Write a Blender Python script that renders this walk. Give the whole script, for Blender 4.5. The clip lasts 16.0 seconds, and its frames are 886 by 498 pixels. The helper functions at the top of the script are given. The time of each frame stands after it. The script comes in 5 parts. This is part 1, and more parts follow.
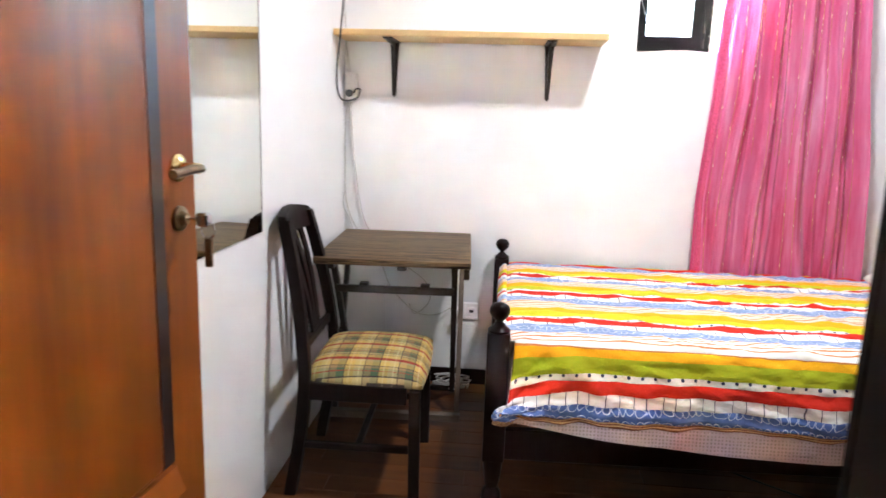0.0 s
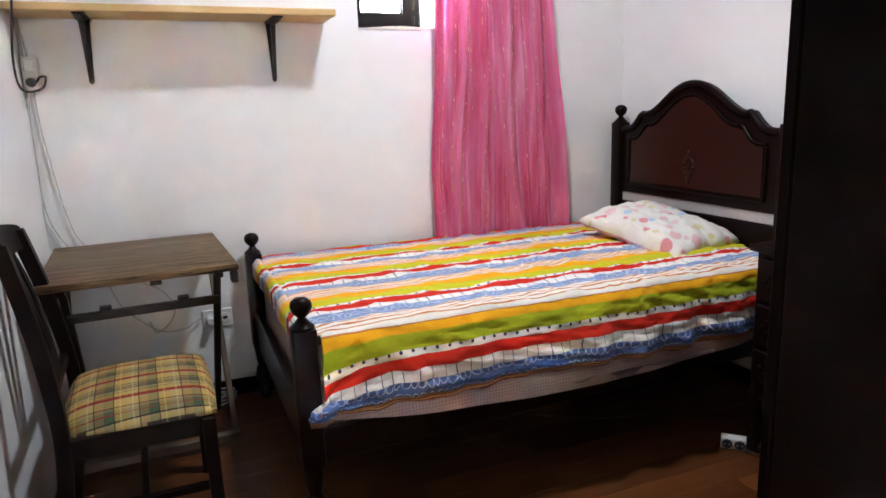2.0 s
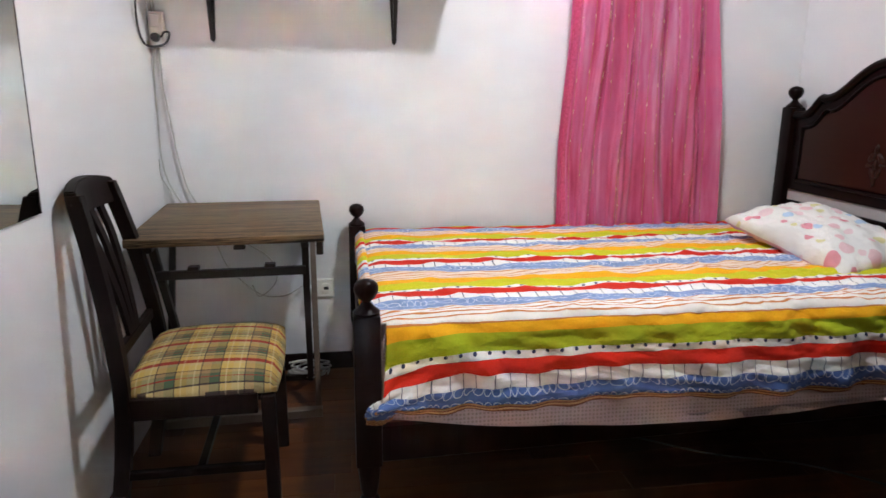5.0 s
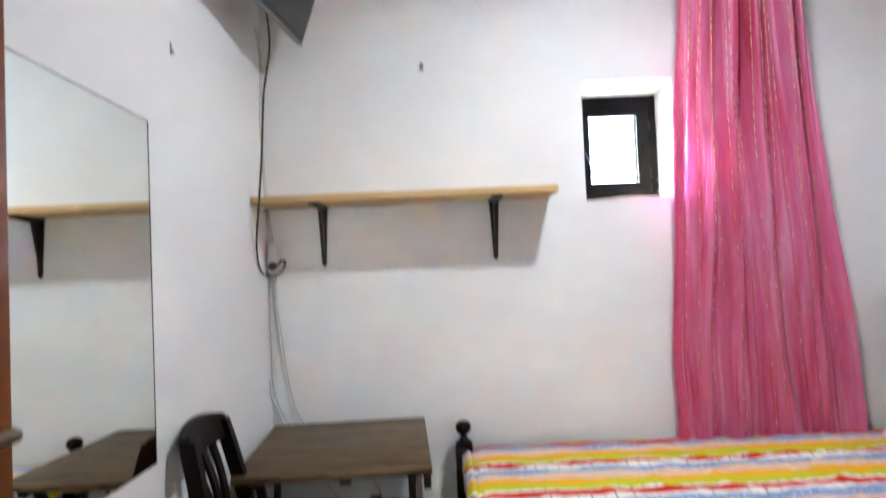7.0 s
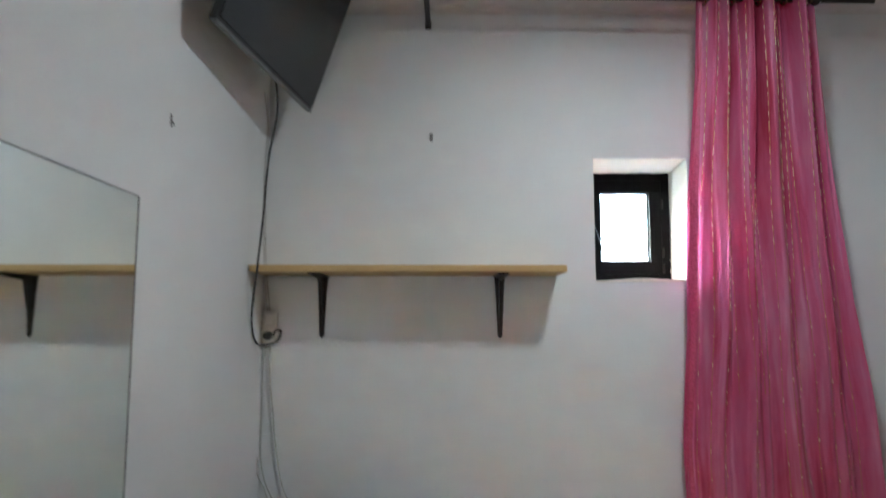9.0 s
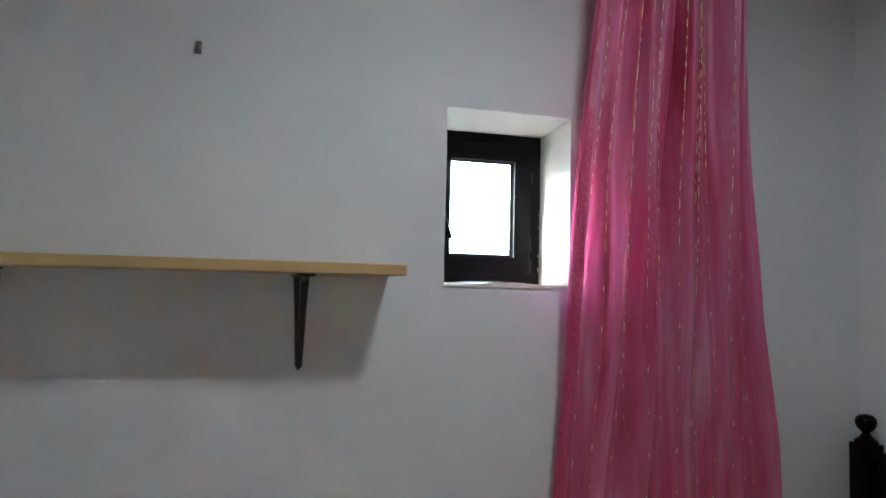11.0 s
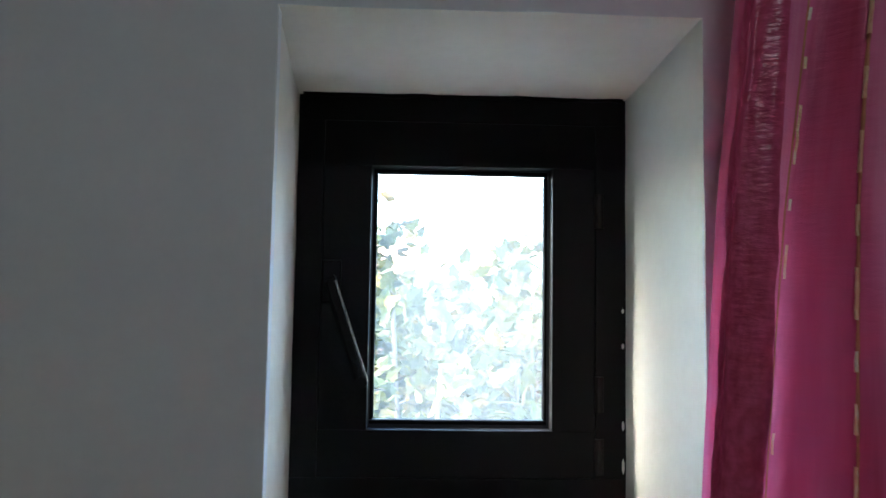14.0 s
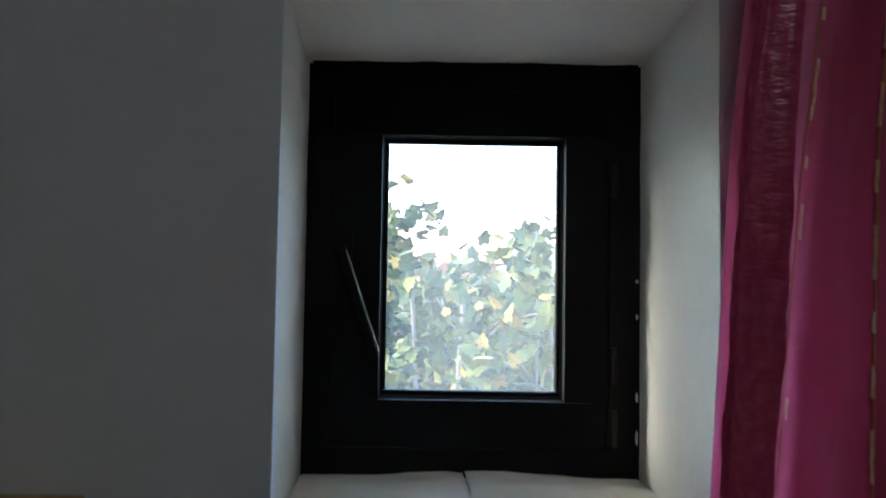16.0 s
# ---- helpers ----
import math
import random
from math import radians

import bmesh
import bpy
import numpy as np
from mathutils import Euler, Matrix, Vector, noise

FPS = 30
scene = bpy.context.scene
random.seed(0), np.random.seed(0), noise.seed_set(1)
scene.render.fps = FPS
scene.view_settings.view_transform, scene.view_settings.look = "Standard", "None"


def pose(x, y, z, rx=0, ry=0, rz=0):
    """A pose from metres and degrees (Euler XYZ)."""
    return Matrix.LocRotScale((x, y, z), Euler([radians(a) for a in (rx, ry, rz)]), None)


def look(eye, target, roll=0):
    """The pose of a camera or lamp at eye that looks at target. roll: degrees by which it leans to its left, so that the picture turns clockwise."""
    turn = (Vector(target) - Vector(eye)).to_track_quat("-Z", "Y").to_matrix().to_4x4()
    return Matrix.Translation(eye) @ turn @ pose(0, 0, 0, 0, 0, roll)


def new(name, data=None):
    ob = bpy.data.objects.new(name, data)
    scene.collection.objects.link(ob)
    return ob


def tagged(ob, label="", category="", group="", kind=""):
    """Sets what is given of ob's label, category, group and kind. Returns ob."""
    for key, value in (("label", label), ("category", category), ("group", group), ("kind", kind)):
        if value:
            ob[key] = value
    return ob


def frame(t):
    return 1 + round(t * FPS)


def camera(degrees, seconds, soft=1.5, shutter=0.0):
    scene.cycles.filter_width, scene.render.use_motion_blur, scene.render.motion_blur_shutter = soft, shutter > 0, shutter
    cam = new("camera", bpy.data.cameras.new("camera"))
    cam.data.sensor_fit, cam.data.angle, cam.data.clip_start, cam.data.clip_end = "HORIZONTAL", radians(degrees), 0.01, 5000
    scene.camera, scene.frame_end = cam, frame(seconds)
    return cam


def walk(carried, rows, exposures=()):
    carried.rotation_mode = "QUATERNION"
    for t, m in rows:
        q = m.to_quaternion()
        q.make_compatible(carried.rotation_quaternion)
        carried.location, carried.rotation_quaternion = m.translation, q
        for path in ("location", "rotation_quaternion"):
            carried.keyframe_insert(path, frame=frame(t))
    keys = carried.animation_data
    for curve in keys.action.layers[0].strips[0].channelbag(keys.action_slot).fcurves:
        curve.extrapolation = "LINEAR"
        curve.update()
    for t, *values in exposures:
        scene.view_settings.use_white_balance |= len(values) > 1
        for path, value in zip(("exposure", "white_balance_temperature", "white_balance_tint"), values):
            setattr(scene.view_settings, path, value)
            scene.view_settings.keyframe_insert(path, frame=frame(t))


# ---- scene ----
cam = camera(67.1, 16.0, 1.5, 0.5)
PATH = [
    (0, (0.762, -3.143, 1.262), (0.589, -1.186, 0.893), 1.9),
    (0.3, (0.687, -3.024, 1.241), (0.679, -1.058, 0.871), 0.9),
    (0.5, (0.612, -3.017, 1.258), (0.827, -1.062, 0.886), -0.8),
    (1, (0.528, -2.992, 1.242), (1.108, -1.122, 0.831), -3.6),
    (1.5, (0.478, -2.995, 1.23), (1.208, -1.182, 0.801), -2.5),
    (2, (0.475, -3.002, 1.236), (1.207, -1.186, 0.828), -1.9),
    (2.5, (0.484, -3.007, 1.23), (1.216, -1.179, 0.879), -0.9),
    (3, (0.508, -2.988, 1.215), (1.215, -1.166, 0.788), -0.7),
    (3.5, (0.61, -2.873, 1.206), (1.145, -1.002, 0.744), -0.9),
    (3.7, (0.629, -2.837, 1.19), (1.142, -0.955, 0.745), -1.5),
    (6, (0.758, -2.803, 1.201), (0.884, -0.864, 0.727), 1.3),
    (6.2, (0.762, -2.804, 1.204), (0.867, -0.862, 0.736), 0.4),
    (6.5, (0.787, -2.772, 1.251), (0.814, -0.796, 0.941), -1.8),
    (7, (0.702, -2.732, 1.334), (0.714, -0.733, 1.403), -2.4),
    (7.5, (0.689, -2.711, 1.44), (0.696, -0.74, 1.782), -3.9),
    (8, (0.708, -2.711, 1.475), (0.703, -0.775, 1.976), -4.1),
    (8.5, (0.727, -2.704, 1.46), (0.702, -0.763, 1.939), -2.2),
    (9, (0.727, -2.65, 1.443), (0.714, -0.661, 1.657), 0.1),
    (9.5, (0.698, -2.399, 1.426), (0.964, -0.422, 1.572), 0.4),
    (9.7, (0.651, -2.297, 1.436), (1.086, -0.349, 1.56), -2.2),
    (11.8, (1.097, -1.335, 1.658), (1.61, 0.594, 1.774), 2.4),
    (12, (1.19, -1.202, 1.663), (1.591, 0.749, 1.845), 3.7),
    (12.5, (1.4, -0.955, 1.74), (1.491, 1.037, 1.899), 3.8),
    (13, (1.39, -0.765, 1.843), (1.672, 1.202, 2.044), 7.6),
    (13.2, (1.42, -0.684, 1.838), (1.68, 1.30, 1.975), 1.3),
    (13.5, (1.443, -0.626, 1.832), (1.568, 1.366, 1.958), -0.9),
    (14, (1.443, -0.574, 1.846), (1.509, 1.42, 1.982), 0.9),
    (14.5, (1.442, -0.54, 1.861), (1.501, 1.455, 1.981), 0.3),
    (15, (1.452, -0.529, 1.856), (1.428, 1.468, 1.974), 0.5),
    (15.5, (1.454, -0.534, 1.866), (1.424, 1.464, 1.95), 0.3),
    (16, (1.454, -0.567, 1.83), (1.459, 1.431, 1.919), 0.9),
]
walk(cam, [(t, look(eye, target, roll)) for t, eye, target, roll in PATH],
     [(0, 9.36, 6100, 10), (0.5, 9.1, 6100, 10), (1, 8.97, 6100, 10), (2, 8.71, 6050, 10), (3, 8.75, 6050, 10), (3.5, 8.78, 6050, 10), (6, 8.68, 5950, 8), (7, 8.55, 5900, 6), (8, 7.95, 5800, 2), (9, 7.45, 5800, 0),
      (9.7, 7.17, 5750, 0), (11.8, 6.75, 5650, -1), (12.5, 6.56, 5650, -1), (13, 6.05, 5650, -1), (13.5, 5.62, 5650, -1), (14.5, 5.12, 5650, -1), (15.5, 4.70, 5650, -1), (16, 4.40, 5650, -1)])


# ---- light ----
world = bpy.data.worlds.new("sky")
scene.world = world
world.use_nodes = True
wn = world.node_tree
sky = wn.nodes.new("ShaderNodeTexSky")
sky.sky_type = "NISHITA"
sky.sun_disc = False
sky.sun_elevation = radians(32)
sky.sun_rotation = radians(282)
sky.air_density = 1.0
sky.dust_density = 3.0
wn.links.new(sky.outputs[0], wn.nodes["Background"].inputs[0])
wn.nodes["Background"].inputs[1].default_value = 0.13

sun = new("sun", bpy.data.lights.new("sun", "SUN"))
sun.data.energy = 0.035
sun.data.angle = radians(10)
sun.data.color = (1.0, 0.97, 0.93)
sun.matrix_world = look((-9.75, 2.1, 6.25), (0, 0, 0))

LAMP = (1.42, -1.12, 2.700)
lamp_light = new("lamp_light", bpy.data.lights.new("lamp_light", "AREA"))
lamp_light.data.shape = "DISK"
lamp_light.data.size = 0.2
lamp_light.data.energy = 0.070
lamp_light.data.color = (1.0, 1.0, 1.0)
lamp_light.matrix_world = look(LAMP, (LAMP[0], LAMP[1], 0))


# ---- materials ----
def nodes_of(name):
    m = bpy.data.materials.new(name)
    m.use_nodes = True
    nt = m.node_tree
    return m, nt, nt.nodes["Principled BSDF"]


def add(nt, kind, **values):
    n = nt.nodes.new(kind)
    for key, value in values.items():
        n.inputs[key].default_value = value
    return n


def mixed(nt, factor, a, b, mode="MIX"):
    """Colour mix; factor, a, b are sockets or values."""
    n = nt.nodes.new("ShaderNodeMix")
    n.data_type = "RGBA"
    n.blend_type = mode
    for i, v in ((0, factor), (6, a), (7, b)):
        if isinstance(v, bpy.types.NodeSocket):
            nt.links.new(v, n.inputs[i])
        else:
            n.inputs[i].default_value = v if i == 0 else (*v[:3], 1)
    return n.outputs[2]


def ramp(nt, fac, stops, constant=False):
    n = nt.nodes.new("ShaderNodeValToRGB")
    n.color_ramp.interpolation = "CONSTANT" if constant else "LINEAR"
    els = n.color_ramp.elements
    while len(els) < len(stops):
        els.new(0.5)
    for e, (p, c) in zip(els, stops):
        e.position = p
        e.color = (*c, 1) if len(c) == 3 else c
    nt.links.new(fac, n.inputs[0])
    return n.outputs[0]


def coords(nt, kind="Object", scale=(1, 1, 1), rot=(0, 0, 0)):
    tc = nt.nodes.new("ShaderNodeTexCoord")
    mp = nt.nodes.new("ShaderNodeMapping")
    mp.inputs["Scale"].default_value = scale
    mp.inputs["Rotation"].default_value = rot
    nt.links.new(tc.outputs[kind], mp.inputs[0])
    return mp.outputs[0]


def bumped(nt, bsdf, height, strength, distance=0.002):
    b = nt.nodes.new("ShaderNodeBump")
    b.inputs["Strength"].default_value = strength
    b.inputs["Distance"].default_value = distance
    nt.links.new(height, b.inputs["Height"])
    nt.links.new(b.outputs[0], bsdf.inputs["Normal"])


def noise_of(nt, vec, scale, detail=4.0, rough=0.55):
    n = add(nt, "ShaderNodeTexNoise", Scale=scale, Detail=detail, Roughness=rough)
    nt.links.new(vec, n.inputs["Vector"])
    return n.outputs["Fac"]


def surface(name, c1, c2, rough=0.6, metal=0.0, big=3.0, fine=60.0, bump=0.15, scale=(1, 1, 1), distance=0.002, coat=0.0, spec=0.5):
    """A two-scale mottled surface."""
    m, nt, b = nodes_of(name)
    vec = coords(nt, "Object", scale)
    nb, nf = noise_of(nt, vec, big), noise_of(nt, vec, fine)
    f = mixed(nt, 0.35, nb, nf)
    nt.links.new(ramp(nt, f, [(0.3, c1), (0.7, c2)]), b.inputs["Base Color"])
    b.inputs["Metallic"].default_value = metal
    r = nt.nodes.new("ShaderNodeMapRange")
    r.inputs["To Min"].default_value = max(rough - 0.08, 0.02)
    r.inputs["To Max"].default_value = min(rough + 0.08, 1)
    nt.links.new(nb, r.inputs["Value"])
    nt.links.new(r.outputs[0], b.inputs["Roughness"])
    b.inputs["Coat Weight"].default_value = coat
    b.inputs["Specular IOR Level"].default_value = spec
    if bump:
        bumped(nt, b, nf, bump, distance)
    return m


def wood(name, c1, c2, along="x", rough=0.35, grain=18.0, coat=0.0, vary=0.0, bump=0.12, spec=0.5):
    m, nt, b = nodes_of(name)
    b.inputs["Specular IOR Level"].default_value = spec
    s = {"x": (0.06, 1, 1), "y": (1, 0.06, 1), "z": (1, 1, 0.06)}[along]
    vec = coords(nt, "Object", s)
    nf = noise_of(nt, vec, grain * 2.2, 6.0, 0.6)
    nb = noise_of(nt, vec, grain * 0.45, 3.0)
    f = mixed(nt, 0.45, nb, nf)
    col = ramp(nt, f, [(0.28, c1), (0.5, [(p + q) / 2 for p, q in zip(c1, c2)]), (0.72, c2)])
    if vary:
        oi = nt.nodes.new("ShaderNodeObjectInfo")
        hsv = nt.nodes.new("ShaderNodeHueSaturation")
        mr = nt.nodes.new("ShaderNodeMapRange")
        mr.inputs["To Min"].default_value, mr.inputs["To Max"].default_value = 1 - vary, 1 + vary
        nt.links.new(oi.outputs["Random"], mr.inputs["Value"])
        nt.links.new(mr.outputs[0], hsv.inputs["Value"])
        nt.links.new(col, hsv.inputs["Color"])
        col = hsv.outputs[0]
    nt.links.new(col, b.inputs["Base Color"])
    b.inputs["Roughness"].default_value = rough
    b.inputs["Coat Weight"].default_value = coat
    b.inputs["Coat Roughness"].default_value = 0.15
    bumped(nt, b, nf, bump, 0.001)
    return m


def cloth(name, draw, rough=0.85, weave=900.0):
    """Woven cloth; draw(nt, uv_u, uv_v) gives its colour socket, u and v in metres."""
    m, nt, b = nodes_of(name)
    tc = nt.nodes.new("ShaderNodeTexCoord")
    sep = nt.nodes.new("ShaderNodeSeparateXYZ")
    nt.links.new(tc.outputs["UV"], sep.inputs[0])
    col = draw(nt, sep.outputs[0], sep.outputs[1])
    vec = coords(nt, "UV")
    soil = noise_of(nt, vec, 9.0)
    col = mixed(nt, 0.22, col, ramp(nt, soil, [(0.3, (0.84, 0.84, 0.84)), (0.7, (1, 1, 1))]), "MULTIPLY")
    nt.links.new(col, b.inputs["Base Color"])
    b.inputs["Roughness"].default_value = rough
    b.inputs["Sheen Weight"].default_value = 0.03
    b.inputs["Specular IOR Level"].default_value = 0.2
    fold = math_of(nt, "ABSOLUTE", math_of(nt, "SUBTRACT", noise_of(nt, coords(nt, "UV", (1, 1.5, 1), (0, 0, 0.5)), 10.0, 3.0, 0.5), 0.5))
    fold = math_of(nt, "POWER", math_of(nt, "MAXIMUM", math_of(nt, "SUBTRACT", 1.0, math_of(nt, "MULTIPLY", fold, 9.0)), 0.0), 2.0)
    fine = mixed(nt, 0.45, noise_of(nt, coords(nt, "UV", (1, 1.6, 1)), 34.0, 5.0, 0.6), fold)
    fine = mixed(nt, 0.15, fine, noise_of(nt, vec, weave, 2.0))
    bumped(nt, b, fine, 0.42, 0.006)
    return m


def math_of(nt, op, a, b=0.0, c=0.0):
    n = nt.nodes.new("ShaderNodeMath")
    n.operation = op
    for i, v in enumerate((a, b, c)):
        if isinstance(v, bpy.types.NodeSocket):
            nt.links.new(v, n.inputs[i])
        else:
            n.inputs[i].default_value = v
    return n.outputs[0]


def flat_cloth(c):
    def draw(nt, u, v):
        comb = nt.nodes.new("ShaderNodeCombineXYZ")
        nt.links.new(u, comb.inputs[0])
        nt.links.new(v, comb.inputs[1])
        n = noise_of(nt, comb.outputs[0], 300.0)
        return ramp(nt, n, [(0.3, [x * 0.82 for x in c]), (0.7, c)])
    return draw


def pin_cloth(ground, line, period, share):
    """Thin lines along u."""
    def draw(nt, u, v):
        f = math_of(nt, "FRACT", math_of(nt, "DIVIDE", v, period))
        return mixed(nt, math_of(nt, "LESS_THAN", f, share), ground, line)
    return draw


def tick_cloth(ground, line):
    """Irregular short cross ticks on a pale ground."""
    def draw(nt, u, v):
        wob = nt.nodes.new("ShaderNodeTexNoise")
        wob.inputs["Scale"].default_value = 14.0
        comb = nt.nodes.new("ShaderNodeCombineXYZ")
        nt.links.new(u, comb.inputs[0])
        nt.links.new(comb.outputs[0], wob.inputs["Vector"])
        uu = math_of(nt, "ADD", u, math_of(nt, "MULTIPLY", wob.outputs["Fac"], 0.05))
        f = math_of(nt, "FRACT", math_of(nt, "DIVIDE", uu, 0.040))
        return mixed(nt, math_of(nt, "LESS_THAN", f, 0.07), ground, line)
    return draw


def dot_cloth(ground, dot, mid):
    def draw(nt, u, v):
        f = math_of(nt, "SUBTRACT", math_of(nt, "FRACT", math_of(nt, "DIVIDE", u, 0.038)), 0.5)
        a = math_of(nt, "POWER", math_of(nt, "MULTIPLY", f, 0.038), 2.0)
        g = math_of(nt, "SUBTRACT", math_of(nt, "FRACT", math_of(nt, "DIVIDE", v, mid)), 0.5)
        b = math_of(nt, "POWER", math_of(nt, "MULTIPLY", g, mid), 2.0)
        d = math_of(nt, "SQRT", math_of(nt, "ADD", a, b))
        return mixed(nt, math_of(nt, "LESS_THAN", d, 0.0052), ground, dot)
    return draw


def loop_cloth(ground, line, period, size):
    """Thin hand-drawn overlapping curls on a mottled blue."""
    def draw(nt, u, v):
        comb = nt.nodes.new("ShaderNodeCombineXYZ")
        nt.links.new(u, comb.inputs[0])
        nt.links.new(v, comb.inputs[1])
        wob = math_of(nt, "MULTIPLY", noise_of(nt, comb.outputs[0], 9.0, 2.0), 0.10)
        lift = math_of(nt, "ADD", v, math_of(nt, "MULTIPLY", noise_of(nt, comb.outputs[0], 16.0, 2.0), 0.022))
        thick = math_of(nt, "MULTIPLY", noise_of(nt, comb.outputs[0], 30.0), 0.0024)
        hit = None
        for shift in (0.0, 0.5):
            f = math_of(nt, "SUBTRACT", math_of(nt, "FRACT", math_of(nt, "ADD", math_of(nt, "DIVIDE", math_of(nt, "ADD", u, wob), period), shift)), 0.5)
            a = math_of(nt, "POWER", math_of(nt, "MULTIPLY", f, period * 1.15), 2.0)
            g = math_of(nt, "SUBTRACT", math_of(nt, "FRACT", math_of(nt, "DIVIDE", lift, size * 3.4)), 0.5)
            b = math_of(nt, "POWER", math_of(nt, "MULTIPLY", g, size * 3.4), 2.0)
            d = math_of(nt, "SQRT", math_of(nt, "ADD", a, b))
            e = math_of(nt, "LESS_THAN", math_of(nt, "ABSOLUTE", math_of(nt, "SUBTRACT", d, size)), thick)
            hit = e if hit is None else math_of(nt, "MAXIMUM", hit, e)
        blue = ramp(nt, noise_of(nt, comb.outputs[0], 22.0), [(0.3, [x * 0.7 for x in ground]), (0.7, ground)])
        return mixed(nt, math_of(nt, "MULTIPLY", hit, 0.85), blue, line)
    return draw


WHITE = (0.86, 0.84, 0.80)
wall_paint = surface("wall_paint", (0.775, 0.78, 0.785), (0.825, 0.83, 0.835), rough=0.72, big=1.3, fine=140, bump=0.12)
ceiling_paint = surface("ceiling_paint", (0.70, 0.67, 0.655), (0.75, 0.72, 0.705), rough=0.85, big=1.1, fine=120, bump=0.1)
reveal_paint = surface("reveal_paint", (0.80, 0.75, 0.66), (0.88, 0.84, 0.75), rough=0.75, big=7, fine=70, bump=0.35)
floor_wood = wood("floor_wood", (0.056, 0.017, 0.005), (0.170, 0.058, 0.016), "x", rough=0.40, grain=14, coat=0.03, spec=0.18, vary=0.3)
dark_wood = wood("dark_wood", (0.0035, 0.0014, 0.0012), (0.010, 0.0038, 0.003), "z", rough=0.30, grain=20, coat=0.0, spec=0.09)
red_wood = wood("red_wood", (0.013, 0.0034, 0.0013), (0.036, 0.0088, 0.0032), "y", rough=0.32, grain=12, coat=0.06, spec=0.2)
chair_wood = wood("chair_wood", (0.004, 0.0022, 0.0018), (0.013, 0.007, 0.0055), "z", rough=0.45, grain=20, spec=0.07)
wardrobe_wood = wood("wardrobe_wood", (0.003, 0.0015, 0.0012), (0.006, 0.0030, 0.0024), "z", rough=0.6, grain=12, spec=0.05)
door_wood = wood("door_wood", (0.105, 0.023, 0.003), (0.27, 0.072, 0.009), "z", rough=0.42, grain=9, coat=0.02, spec=0.16)
frame_wood = wood("frame_wood", (0.17, 0.05, 0.013), (0.30, 0.10, 0.03), "z", rough=0.35, grain=9, coat=0.3)
# near-black door wood: the groove's shade is in the colour
groove_shade = wood("groove_shade", (0.010, 0.003, 0.0015), (0.024, 0.007, 0.003), "z", rough=0.5, grain=9)
zebra_wood, nt_, b_ = nodes_of("zebra_wood")
zv = coords(nt_, "Object", (0.22, 6.0, 6.0))
z1_ = noise_of(nt_, zv, 6.0, 4.0, 0.6)
z2_ = noise_of(nt_, coords(nt_, "Object", (1.2, 60, 60)), 5.0, 3.0)
zc_ = ramp(nt_, z1_, [(0.37, (0.012, 0.007, 0.004)), (0.42, (0.15, 0.094, 0.045)), (0.47, (0.20, 0.13, 0.065)), (0.50, (0.016, 0.009, 0.005)), (0.53, (0.19, 0.12, 0.06)), (0.58, (0.014, 0.008, 0.005)), (0.62, (0.14, 0.085, 0.042))])
nt_.links.new(mixed(nt_, 0.35, zc_, ramp(nt_, z2_, [(0.3, (0.45, 0.45, 0.45)), (0.7, (1.2, 1.2, 1.2))]), "MULTIPLY"), b_.inputs["Base Color"])
b_.inputs["Roughness"].default_value = 0.5
b_.inputs["Specular IOR Level"].default_value = 0.15
bumped(nt_, b_, z2_, 0.08, 0.0006)
shelf_wood = wood("shelf_wood", (0.52, 0.33, 0.13), (0.66, 0.46, 0.22), "x", rough=0.5, grain=9)
table_metal = surface("table_metal", (0.012, 0.008, 0.006), (0.026, 0.018, 0.014), spec=0.2, rough=0.4, big=5, fine=90, bump=0.1)
bar_wood = wood("bar_wood", (0.07, 0.045, 0.03), (0.15, 0.105, 0.07), "x", rough=0.55, grain=14)
iron = surface("iron", (0.018, 0.014, 0.012), (0.035, 0.028, 0.024), rough=0.42, metal=0.6, big=9, fine=160, bump=0.25)
grey_metal = surface("grey_metal", (0.16, 0.16, 0.16), (0.24, 0.24, 0.24), rough=0.4, metal=0.5, big=20, fine=200, bump=0.1)
brass = surface("brass", (0.62, 0.45, 0.18), (0.75, 0.58, 0.26), rough=0.25, metal=1.0, big=20, fine=200, bump=0.05)
bronze = surface("bronze", (0.10, 0.07, 0.045), (0.22, 0.16, 0.10), rough=0.3, metal=1.0, big=20, fine=200, bump=0.05)
chrome = surface("chrome", (0.60, 0.60, 0.62), (0.72, 0.72, 0.74), rough=0.18, metal=1.0, big=20, fine=200, bump=0.03)
white_plastic = surface("white_plastic", (0.72, 0.71, 0.68), (0.80, 0.79, 0.76), rough=0.4, big=10, fine=120, bump=0.04)
grey_plastic = surface("grey_plastic", (0.36, 0.36, 0.37), (0.46, 0.46, 0.47), rough=0.35, big=10, fine=120, bump=0.05)
dark_plastic = surface("dark_plastic", (0.02, 0.02, 0.021), (0.03, 0.03, 0.032), rough=0.4, big=10, fine=150, bump=0.08)
cable_white = surface("cable_white", (0.40, 0.39, 0.37), (0.52, 0.51, 0.48), rough=0.5, big=30, fine=200, bump=0.05)
cable_black = surface("cable_black", (0.016, 0.016, 0.017), (0.03, 0.03, 0.03), rough=0.45, big=30, fine=200, bump=0.05)
window_paint = surface("window_paint", (0.003, 0.0026, 0.0025), (0.006, 0.0052, 0.005), spec=0.15, rough=0.6, big=14, fine=120, bump=0.15)
lit_edge_grey = surface("lit_edge_grey", (0.05, 0.05, 0.055), (0.09, 0.09, 0.10), rough=0.3, metal=0.3, big=14, fine=120, bump=0.1)
mattress_cloth = surface("mattress_cloth", (0.42, 0.31, 0.29), (0.55, 0.42, 0.40), rough=0.75, big=8, fine=170, bump=0.5)
nt_ = mattress_cloth.node_tree
